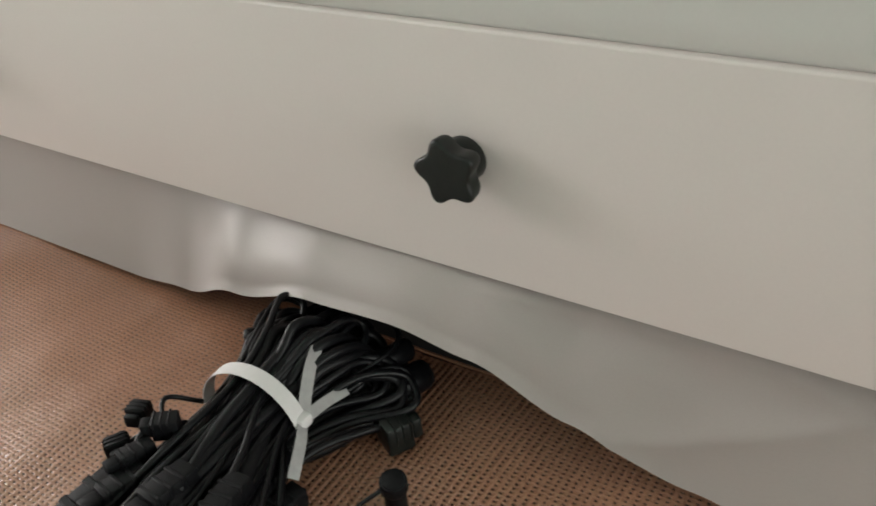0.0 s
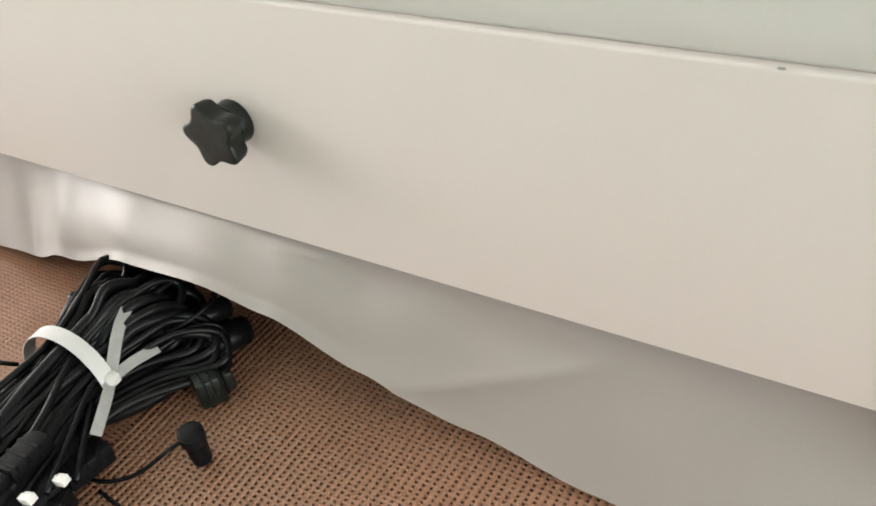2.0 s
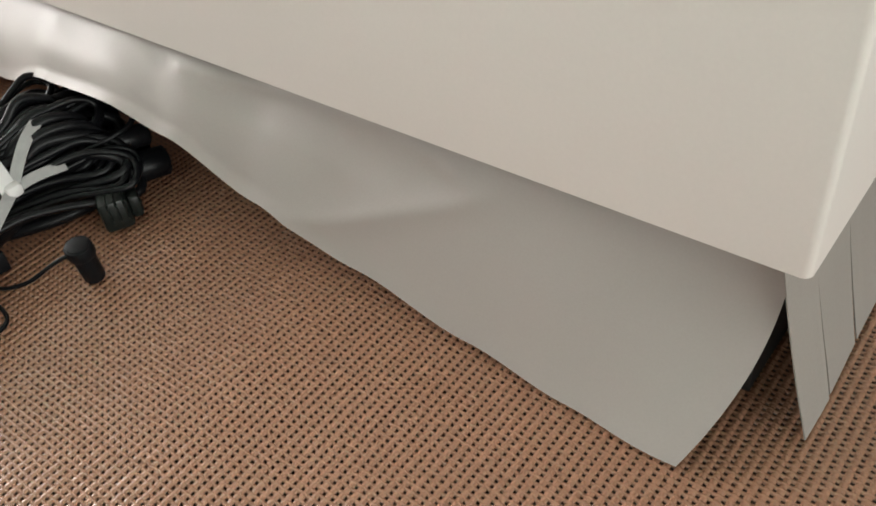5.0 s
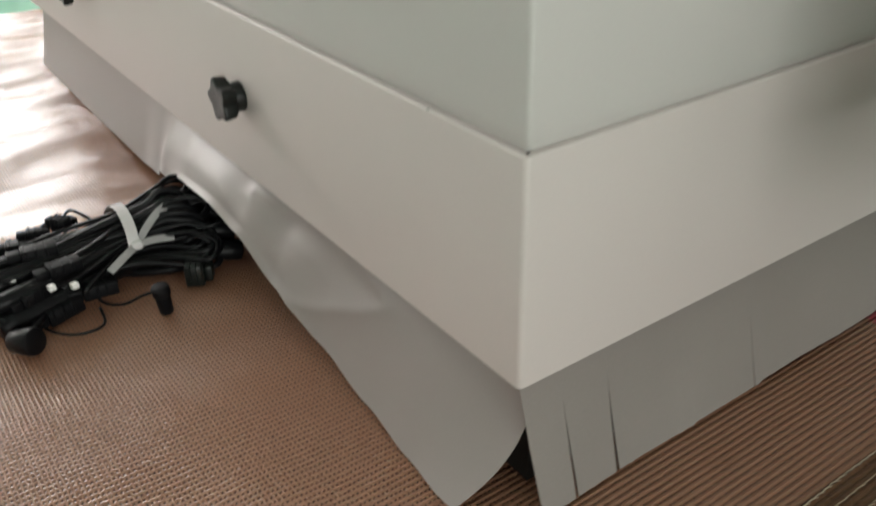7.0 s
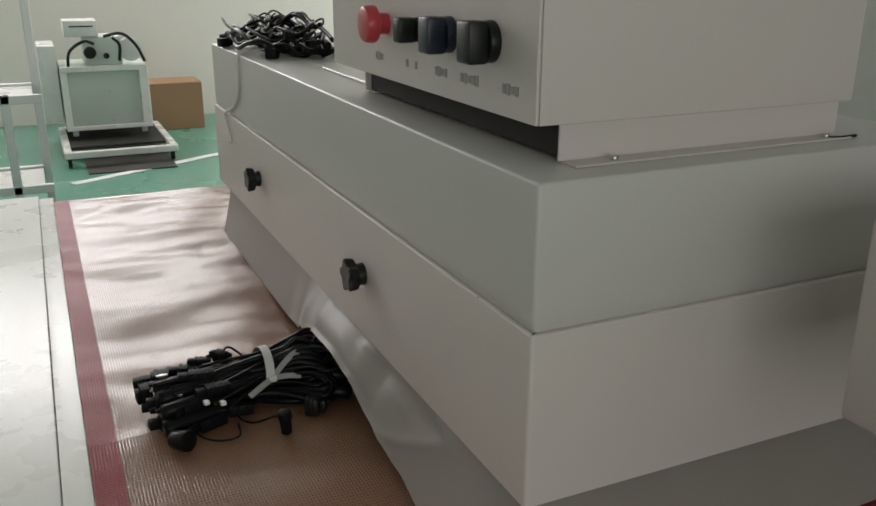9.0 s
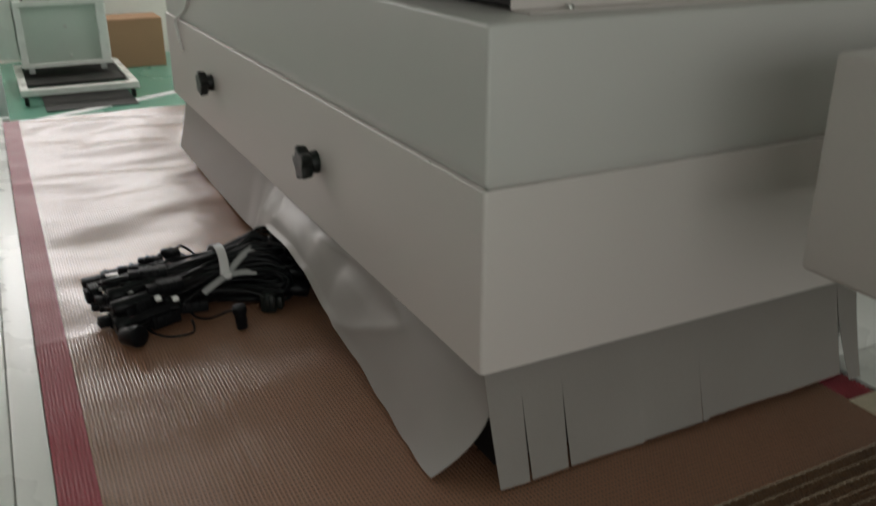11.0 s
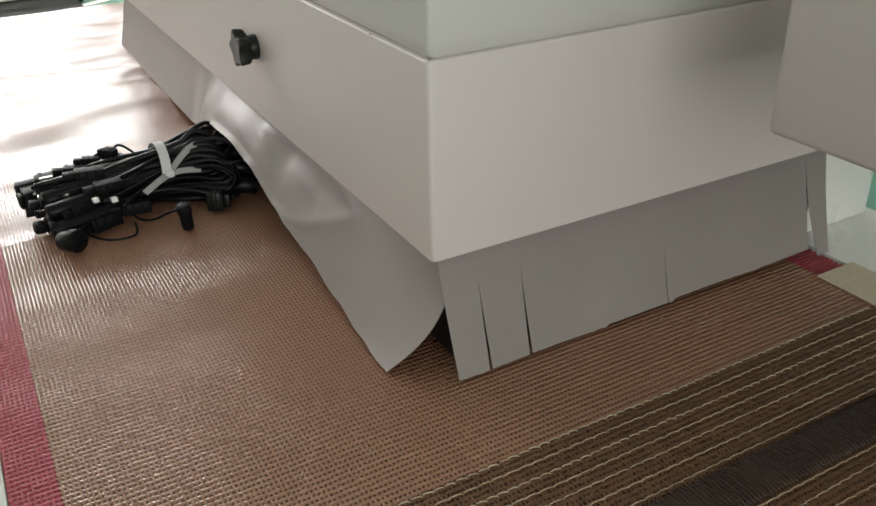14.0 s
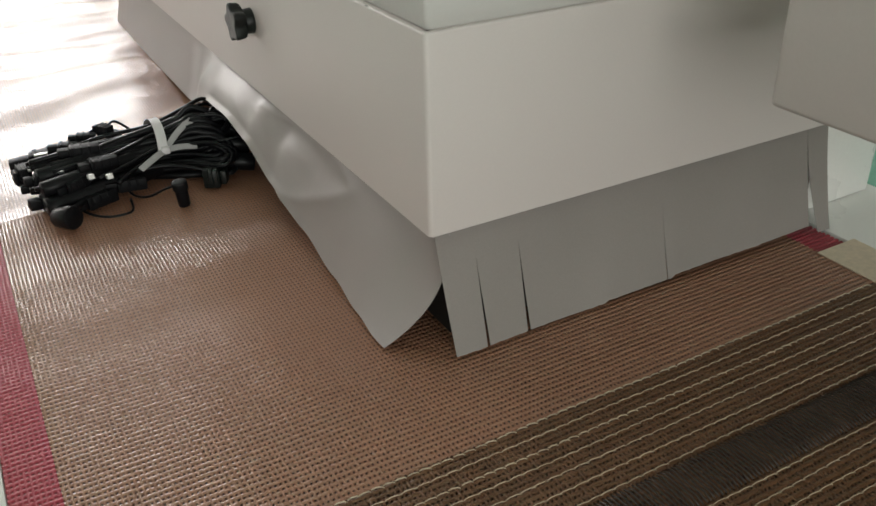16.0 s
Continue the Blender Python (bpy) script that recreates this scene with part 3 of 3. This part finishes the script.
# fat loops that turn back just before the skirt
for k in range(13):
    y, r, top = 0.462 + 0.0075 * k + rng.uniform(-0.004, 0.004), rng.uniform(0.0036, 0.0052), 0.078 - 0.004 * abs(k - 5) + rng.uniform(-0.004, 0.004)
    ty, out = TIE.y + 0.55 * (y - 0.507), -0.030 + rng.uniform(-0.008, 0.004)
    pts = [(-0.19, TIE.y + 0.8 * (y - 0.507), 0.030), (TIE.x, ty, 0.058 - 0.0009 * (k - 6) ** 2), (-0.080, (ty + y) / 2, 0.5 * (top + 0.058)), (out - 0.026, y, top), (out - 0.006, y - 0.003, top - 0.010), (out, y - 0.006, top - 0.030),
           (out - 0.012, y - 0.010, max(0.006, top - 0.056)), (-0.085, y - 0.012, 0.010), (-0.13, ty, 0.008)]
    part("wire_loop", tube(bmesh.new(), smooth_path(pts, 5), r, 8), M_TUBE, harness, smooth=180)

for y0, z0, r in ((0.478, 0.018, 0.013), (0.505, 0.020, 0.015), (0.530, 0.018, 0.012), (0.495, 0.040, 0.011), (0.518, 0.042, 0.010), (0.462, 0.016, 0.012), (0.470, 0.036, 0.009), (0.546, 0.016, 0.010)):
    pts = [(-0.258, 0.484 + 1.15 * (y0 - 0.505), z0), (-0.17, y0 - 0.004, z0 + 0.003), (-0.11, 0.505 + 0.6 * (y0 - 0.505), z0 + 0.003), (-0.06, y0 + 0.004, z0 + 0.004), (-0.025, y0 + 0.5 * (y0 - 0.505), z0 + 0.004), (-0.006, y0 + 0.6 * (y0 - 0.505), z0)]
    part("taped_trunk", tube(bmesh.new(), smooth_path(pts, 5), r, 10), M_TUBE, harness, smooth=180)
# plugs at the free end and along the bundle
for at, tz_, size in (((-0.240, 0.546, 0.036), 174, (0.090, 0.022, 0.020)), ((-0.273, 0.524, 0.026), 185, (0.022, 0.026, 0.026)), ((-0.262, 0.500, 0.018), 178, (0.036, 0.018, 0.014)),
                      ((-0.255, 0.480, 0.034), 182, (0.040, 0.016, 0.014)), ((-0.252, 0.462, 0.012), 190, (0.050, 0.020, 0.018)), ((-0.225, 0.446, 0.032), 200, (0.042, 0.016, 0.016)),
                      ((-0.215, 0.526, 0.050), 170, (0.046, 0.016, 0.014)), ((-0.205, 0.492, 0.056), 176, (0.050, 0.018, 0.014)), ((-0.190, 0.458, 0.048), 186, (0.048, 0.018, 0.014)),
                      ((-0.172, 0.592, 0.012), 240, (0.024, 0.018, 0.018)), ((-0.194, 0.534, 0.056), 165, (0.034, 0.013, 0.012)), ((-0.168, 0.531, 0.062), 130, (0.026, 0.014, 0.016)),
                      ((-0.205, 0.438, 0.012), 195, (0.055, 0.020, 0.018)), ((-0.165, 0.444, 0.020), 175, (0.050, 0.016, 0.016)), ((-0.150, 0.590, 0.030), 200, (0.020, 0.016, 0.014))):
    connector("plug", at, tz_, size, harness, tilt=rng.uniform(-8, 8))
boot = part("rubber_boot", cyl(bmesh.new(), 0.0115, 0.0145, -0.015, 0.015, 24, pose(-0.243, 0.402, 0.0145, 80, 0, 35), 0.004), M_TUBE, harness, "black round rubber boot", smooth=40)
part("boot_wire", tube(bmesh.new(), smooth_path([(-0.19, 0.462, 0.014), (-0.215, 0.435, 0.016), (-0.238, 0.408, 0.0155)]), 0.004, 8), M_WIRE, harness, smooth=180)
for at in ((-0.204, 0.432, 0.045), (-0.184, 0.426, 0.043)):
    connector("white_plug", at, 100, (0.012, 0.007, 0.006), harness, M_CLEAR, 12, False)
for at, a in (((-0.246, 0.531, 0.046), 172), ((-0.258, 0.513, 0.036), 180), ((-0.236, 0.470, 0.044), 170)):
    connector("grey_clip", at, a, (0.016, 0.006, 0.004), harness, M_STEEL, 0, False)
# loose plug lying by itself at the end of its lead
m = pose(-0.112, 0.386, 0.0185, 6, -5, 0)
loose = part("loose_plug", cyl(bmesh.new(), 0.0072, 0.0080, -0.017, 0.017, 20, m, 0.0015), M_PLUG, harness, "black round plug on its own lead", smooth=40)
part("plug_collar", cyl(bmesh.new(), 0.0092, 0.0092, 0.006, 0.016, 20, m, 0.001), M_PLUG, loose, smooth=40)
part("lead", tube(bmesh.new(), smooth_path([(-0.165, 0.470, 0.012), (-0.160, 0.435, 0.008), (-0.146, 0.412, 0.012), (-0.128, 0.396, 0.024), (-0.114, 0.387, 0.029)]), 0.0016, 7), M_WIRE, harness, smooth=180)
part("lead", tube(bmesh.new(), smooth_path([(-0.150, 0.455, 0.030), (-0.115, 0.447, 0.032), (-0.085, 0.432, 0.028), (-0.066, 0.424, 0.022)]), 0.0030, 7), M_WIRE, harness, smooth=180)
connector("square_plug", (-0.060, 0.420, 0.0155), -28, (0.030, 0.026, 0.026), harness, M_KNOB)
part("lead", tube(bmesh.new(), smooth_path([(-0.23, 0.45, 0.008), (-0.215, 0.418, 0.004), (-0.195, 0.400, 0.003), (-0.170, 0.402, 0.003), (-0.165, 0.43, 0.006)]), 0.0016, 7), M_WIRE, harness, smooth=180)
for p in ([(-0.13, 0.535, 0.05), (-0.150, 0.545, 0.066), (-0.166, 0.531, 0.062)], [(-0.15, 0.53, 0.05), (-0.175, 0.538, 0.062), (-0.192, 0.534, 0.056)], [(-0.14, 0.54, 0.03), (-0.155, 0.58, 0.02), (-0.172, 0.592, 0.012)]):
    part("lead", tube(bmesh.new(), smooth_path(p), 0.0018, 7), M_WIRE, harness, smooth=180)
# white tape: a band round the bundle, knotted, with three loose tails
tie = part("tape_band", ribbon(bmesh.new(), [Vector((TIE.x + 0.006 * math.sin(a), TIE.y + 0.047 * math.cos(a), max(0.003, TIE.z + 0.037 * math.sin(a)))) for a in (radians(-25 + 187 * k / 24) for k in range(25))],
           0.012, 0.0008, (1, 0.1, 0)), M_TIE, harness, "white tape tied round the cables", smooth=40)
KNOT = Vector((-0.108, 0.462, 0.046))
for pts, w in (([KNOT, (-0.094, 0.468, 0.058), (-0.080, 0.474, 0.067), (-0.066, 0.479, 0.072)], 0.0085), ([KNOT, (-0.090, 0.458, 0.048), (-0.070, 0.454, 0.046)], 0.008), ([KNOT, (-0.122, 0.452, 0.044), (-0.145, 0.441, 0.036)], 0.008)):
    part("tape_tail", ribbon(bmesh.new(), smooth_path(pts, 5), w, 0.0007, (0.15, 0.75, 0.6)), M_TAIL, tie, smooth=40)
part("knot", box(bmesh.new(), -0.006, 0.006, -0.005, 0.005, -0.005, 0.005, 0.003, 2, Matrix.Translation(KNOT)), M_TIE, tie, smooth=40)

# ---- things on the far end of the hood ----
coil = thing("cable_coil", "heap of black wiring lying on top of the hood", "cable harness")
for k in range(46):
    cx, cy = rng.uniform(0.05, 0.15), rng.uniform(1.05, 1.30)
    a0, ra, rb, zz = rng.uniform(0, 6.28), rng.uniform(0.025, 0.05), rng.uniform(0.07, 0.17), ZU + 0.006 + 0.055 * rng.random() ** 1.3
    pts = [(cx + ra * math.cos(a0 + a), min(1.36, cy + rb * math.sin(a0 + a) * 0.9), max(ZU + 0.004, zz + 0.010 * math.sin(3 * a + k))) for a in (0.5 * i for i in range(9))]
    part("wire", tube(bmesh.new(), smooth_path(pts, 4), rng.choice((0.002, 0.003, 0.0045)), 6), M_WIRE, coil, smooth=180)
for at, a, s in (((0.012, 1.262, ZU + 0.010), 20, (0.03, 0.02, 0.018)), ((0.044, 1.00, ZU + 0.011), 60, (0.035, 0.022, 0.020)), ((0.125, 0.985, ZU + 0.02), 0, (0.045, 0.03, 0.026)), ((0.03, 1.33, ZU + 0.011), 40, (0.03, 0.022, 0.02)), ((0.08, 1.02, ZU + 0.04), 80, (0.04, 0.02, 0.018))):
    connector("plug", at, a, s, coil)
cable = link_mesh("white_cable", tube(bmesh.new(), smooth_path([(0.13, 1.147, ZU + 0.006), (0.07, 1.12, ZU + 0.012), (0.02, 1.102, ZU + 0.008), (0.001, 1.100, ZU - 0.002), (-0.002, 1.103, ZU - 0.03), (0.0, 1.118, 0.345), (0.001, 1.17, 0.315), (-0.0035, 1.243, 0.290), (-0.005, 1.225, 0.265), (-0.004, 1.207, 0.236)]), 0.0032, 8), M_CLEAR, smooth=180)
tagged(cable, "thin white cable hanging over the hood's long edge", "cable")

# ---- far end of the workshop ----
cart = thing("test_machine", "pale green-grey bench machine with hoses, standing on a wheeled frame", "machine", at=(0, 0, 0))
part("cabinet", box(bmesh.new(), -0.20, 0.40, 6.22, 6.75, -0.58, -0.125, 0.01, 2), M_CART, cart, smooth=40)
for x0, x1, z0, z1 in ((-0.20, 0.40, -0.165, -0.125), (-0.20, 0.40, -0.585, -0.555), (-0.20, -0.155, -0.555, -0.165), (0.335, 0.40, -0.555, -0.165)):
    part("cabinet_rim", box(bmesh.new(), x0, x1, 6.19, 6.219, z0, z1, 0.004, 1), M_WHITE, cart)
part("panel_lock", cyl(bmesh.new(), 0.012, 0.012, 0, 0.012, 16, pose(0.12, 6.219, -0.31, 90, 0, 0)), M_STEEL, cart)
part("panel_lock", cyl(bmesh.new(), 0.012, 0.012, 0, 0.012, 16, pose(0.13, 6.219, -0.52, 90, 0, 0)), M_STEEL, cart)
part("side_case", box(bmesh.new(), -0.33, -0.21, 6.25, 6.75, -0.52, 0.02, 0.008, 2), M_WHITE, cart, smooth=40)
part("upper_case", box(bmesh.new(), -0.02, 0.24, 6.25, 6.60, -0.124, 0.075, 0.008, 2), M_CART, cart, smooth=40)
part("top_box", box(bmesh.new(), -0.14, 0.09, 6.24, 6.55, 0.076, 0.19, 0.006, 2), M_WHITE, cart, smooth=40)
part("top_slot", box(bmesh.new(), -0.10, 0.06, 6.2385, 6.2398, 0.145, 0.155), M_DARK, cart)
part("dial", cyl(bmesh.new(), 0.045, 0.04, 0, 0.03, 24, pose(0.02, 6.249, -0.035, 90, 0, 0), 0.004), M_KNOB, cart, smooth=40)
part("dial", cyl(bmesh.new(), 0.022, 0.02, 0, 0.02, 20, pose(0.13, 6.249, -0.06, 90, 0, 0), 0.003), M_KNOB, cart, smooth=40)
part("reel", cyl(bmesh.new(), 0.085, 0.085, 0, 0.06, 28, pose(0.30, 6.30, -0.02, 90, 0, 0), 0.006), M_CLEAR, cart, smooth=40)
for p in ([(-0.14, 6.23, -0.16), (-0.12, 6.18, -0.02), (-0.02, 6.17, 0.05), (0.05, 6.2, 0.03)], [(0.12, 6.2, 0.08), (0.24, 6.17, 0.10), (0.33, 6.16, 0.02), (0.385, 6.18, -0.10)], [(0.18, 6.2, 0.07), (0.22, 6.16, 0.02), (0.21, 6.17, -0.09)]):
    part("hose", tube(bmesh.new(), smooth_path(p), 0.011, 8), M_KNOB, cart, smooth=180)
for x in (-0.16, 0.33):
    part("post", box(bmesh.new(), x, x + 0.04, 6.3, 6.34, -0.64, -0.581), M_FRAME, cart)
for x0, x1, y0, y1 in ((-0.25, 0.50, 5.68, 5.73), (-0.25, 0.50, 6.70, 6.75), (-0.25, -0.20, 5.731, 6.699), (0.45, 0.50, 5.731, 6.699)):
    part("base_bar", box(bmesh.new(), x0, x1, y0, y1, -0.685, -0.64, 0.004, 1), M_WHITE, cart)
part("base_plate", box(bmesh.new(), -0.199, 0.449, 5.95, 6.699, -0.67, -0.655), M_MAT, cart)
for x in (-0.22, 0.46):
    for y in (5.72, 6.70):
        part("castor", cyl(bmesh.new(), 0.032, 0.032, -0.012, 0.012, 18, pose(x, y, FLOOR_Z + 0.032, 0, 90, 0)), M_KNOB, cart)
tagged(link_mesh("floor_pit_mat", box(bmesh.new(), -0.12, 0.45, 5.45, 6.3, FLOOR_Z + 0.001, FLOOR_Z + 0.008), M_MAT), "dark mat on the floor under the machine", "mat")
carton = thing("carton", "brown cardboard box standing closed on the floor by the wall", "box")
part("box_body", box(bmesh.new(), 0.47, 0.90, 6.9, 7.3, FLOOR_Z, -0.37, 0.004, 1), M_CARTON, carton)
part("box_flap", box(bmesh.new(), 0.47, 0.90, 6.9, 7.099, -0.3695, -0.3655), M_CARTON, carton)
part("box_flap", box(bmesh.new(), 0.47, 0.90, 7.101, 7.3, -0.3695, -0.3655), M_CARTON, carton)
strip = tagged(link_mesh("floor_sheet", box(bmesh.new(), -0.6, 0.6, -0.035, 0.035, 0, 0.004, 0.001, 1, pose(0.30, 5.50, FLOOR_Z + 0.001, 0, 0, 28)), M_TARP), "white strip lying across the green floor", "strip")
rack = thing("profile_rack", "light grey metal profile rack standing on the green floor", "rack")
for x, y in ((-0.50, 3.9), (-0.36, 4.35), (-0.95, 3.9), (-0.95, 4.35)):
    part("upright", box(bmesh.new(), x - 0.02, x + 0.02, y - 0.02, y + 0.02, FLOOR_Z, 0.0 if y < 4 else 0.9, 0.003, 1), M_FRAME, rack)
for z in (-0.02, -0.45):
    part("crossbar", box(bmesh.new(), -0.93, -0.34, 3.88, 3.92, z - 0.02, z + 0.02, 0.003, 1), M_FRAME, rack)
    part("crossbar", box(bmesh.new(), -0.93, -0.38, 4.33, 4.37, z - 0.02, z + 0.02, 0.003, 1), M_FRAME, rack)
    part("shelf", box(bmesh.new(), -0.93, -0.38, 3.921, 4.329, z - 0.01, z + 0.008), M_WHITE, rack)

# ---- the mesh belt ----
belt = thing("conveyor_belt", "brown coated glass-mesh conveyor belt with red edges and a stitched joint", "conveyor belt")
X0, X1, X2, X3 = -0.3520, -0.3160, 0.4440, 0.4855
Y_SEAM, Y_END = -0.118, 1.80
YT = -0.045                              # where the worn tape begins
PX, PY = 0.0040, 0.0058


def sag(x, y):
    """Slow waves of the slack belt."""
    w = noise.noise(Vector((x * 5.5, y * 6.5, 1.7))) * 0.0055 + noise.noise(Vector((x * 8.0, y * 13.0, 5.2))) * 0.0048
    w *= min(1.0, max(0.12, (y + 0.05) / 0.5))
    w += 0.0022 * math.exp(-((x + 0.12 + 0.25 * (y - 0.07)) / 0.030) ** 2 - ((y - 0.07) / 0.13) ** 2)      # long low ridge beside the hood
    return w + noise.noise(Vector((x * 22.0, y * 13.0, 2.2))) * 0.0005 - 0.0007


def strands(name, along_y, x0, x1, y0, y1, mat, width, high, low, rough, parent, label=""):
    """Parallel rounded strands of the mesh as one mesh: along_y the warp, else the weft. They rise to high and dip to low by turns; rough: unevenness."""
    p, q = (PX, PY) if along_y else (PY, PX)
    a0, a1, b0, b1 = (x0, x1, y0, y1) if along_y else (y0, y1, x0, x1)
    step = q / 2
    k0, k1 = math.ceil(a0 / p - 0.5), math.floor(a1 / p - 0.5)
    j0, j1 = math.ceil(b0 / step), math.floor(b1 / step)
    dent = np.random.RandomState(k1 - k0 + 7)
    shape = ((-0.5, -0.00075), (-0.30, -0.00020), (0.0, 0.0), (0.30, -0.00020), (0.5, -0.00075))
    verts, faces = [], []
    for k in range(k0, k1 + 1):
        base, a = len(verts), (k + 0.5) * p
        for j in range(j0, j1 + 1):
            b = j * step
            x, y = (a, b) if along_y else (b, a)
            # relief cut past y 0.5 so the far belt mirrors more smoothly
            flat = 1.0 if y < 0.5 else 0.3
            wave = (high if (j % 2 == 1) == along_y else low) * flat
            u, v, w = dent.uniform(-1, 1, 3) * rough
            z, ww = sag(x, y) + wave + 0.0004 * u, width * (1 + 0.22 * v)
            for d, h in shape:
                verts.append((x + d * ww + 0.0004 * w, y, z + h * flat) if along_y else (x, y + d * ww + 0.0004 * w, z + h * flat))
        for i in range(j1 - j0):
            for c in range(4):
                n = base + 5 * i + c
                faces.append((n, n + 1, n + 6, n + 5) if along_y else (n, n + 5, n + 6, n + 1))
    me = bpy.data.meshes.new(name)
    me.from_pydata(verts, [], faces)
    me.shade_smooth()
    me.materials.append(mat)
    ob = new(name, me)
    ob.parent = parent
    return tagged(ob, label, kind="stuff")


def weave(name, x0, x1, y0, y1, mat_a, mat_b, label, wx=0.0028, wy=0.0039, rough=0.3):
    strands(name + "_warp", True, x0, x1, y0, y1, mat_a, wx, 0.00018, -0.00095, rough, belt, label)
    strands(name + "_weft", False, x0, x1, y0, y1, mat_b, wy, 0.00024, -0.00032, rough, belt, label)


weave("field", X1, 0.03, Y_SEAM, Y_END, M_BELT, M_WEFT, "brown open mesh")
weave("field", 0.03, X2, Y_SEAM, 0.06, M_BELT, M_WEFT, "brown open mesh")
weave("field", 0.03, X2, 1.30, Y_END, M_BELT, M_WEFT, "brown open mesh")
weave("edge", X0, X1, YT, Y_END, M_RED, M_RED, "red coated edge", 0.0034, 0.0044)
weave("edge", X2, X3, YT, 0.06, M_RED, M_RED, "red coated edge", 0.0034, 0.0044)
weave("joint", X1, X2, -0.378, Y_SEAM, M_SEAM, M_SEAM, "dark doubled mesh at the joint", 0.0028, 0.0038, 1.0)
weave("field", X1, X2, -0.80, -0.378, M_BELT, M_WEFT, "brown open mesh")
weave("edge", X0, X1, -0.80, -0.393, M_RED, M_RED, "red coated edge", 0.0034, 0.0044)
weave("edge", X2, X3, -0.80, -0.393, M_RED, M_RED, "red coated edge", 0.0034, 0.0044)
for xa, xb, ya, yb in ((X0, X1, -0.391, YT - 0.0025), (X2 - 0.004, X3 + 0.012, -0.391, YT - 0.0025)):
    part("edge_tape", box(bmesh.new(), xa, xb, ya, yb, -0.0006, 0.0008, 0.0003, 1), M_BEIGE, belt, "beige worn tape on the belt's edge at the joint")
part("hidden_run", box(bmesh.new(), 0.032, X3, 0.062, 1.298, -0.003, -0.0005), M_BELT, belt)
part("end_turn", cyl(bmesh.new(), 0.0478, 0.0478, X0, X3, 48, pose(0, 1.795, -0.0482, 0, 90, 0)), M_BELT, belt, smooth=40)
for k, off in enumerate((0.0, 0.014, 0.0295, 0.0425, 0.0565, 0.072, 0.088, 0.136, 0.150, 0.165, 0.180, 0.195, 0.210, 0.224, 0.239)):
    y0, bm = Y_SEAM - off, bmesh.new()
    broken = k in (0, 2, 11, 13)
    pitch, amp, r = (0.0098, 0.0010, 0.00052) if broken else (0.0125, 0.0004, 0.00040)
    for i in range(int((X2 - X1 - 0.006) / pitch)):
        x = X1 + 0.003 + pitch * i + rng.uniform(-0.0008, 0.0008)
        a, dy = amp * rng.uniform(0.4, 1.3), 0.0016 * noise.noise(Vector((x * 9, k * 3.7, 0)))
        end = 0.92 if broken else 1.06
        tube(bm, [Vector((x, y0 + dy + a, -0.0004)), Vector((x + 0.3 * pitch, y0 + dy + 0.5 * a, 0.0009)), Vector((x + 0.75 * pitch, y0 + dy - 0.6 * a, 0.0010)), Vector((x + end * pitch, y0 + dy - a, -0.0004))], r * rng.uniform(0.8, 1.2), 5)
    tagged(part("stitch_line", bm, M_THREAD, belt, "pale slanted stitching", smooth=180), kind="stuff")
# row of small wire loops that hooks the belt's two ends together
bm = bmesh.new()
for i in range(200):
    x = X1 + 0.004 + (X2 - X1 - 0.008) * i / 199
    tube(bm, [Vector((x - 0.0008, Y_SEAM - 0.092, -0.001)), Vector((x - 0.0004, Y_SEAM - 0.097, 0.0016)), Vector((x + 0.0004, Y_SEAM - 0.124, 0.0016)), Vector((x + 0.0008, Y_SEAM - 0.131, -0.001))], 0.0008, 5)
tagged(part("wire_lacing", bm, M_LACE, belt, "row of dark wire loops joining the belt", smooth=180), kind="stuff")
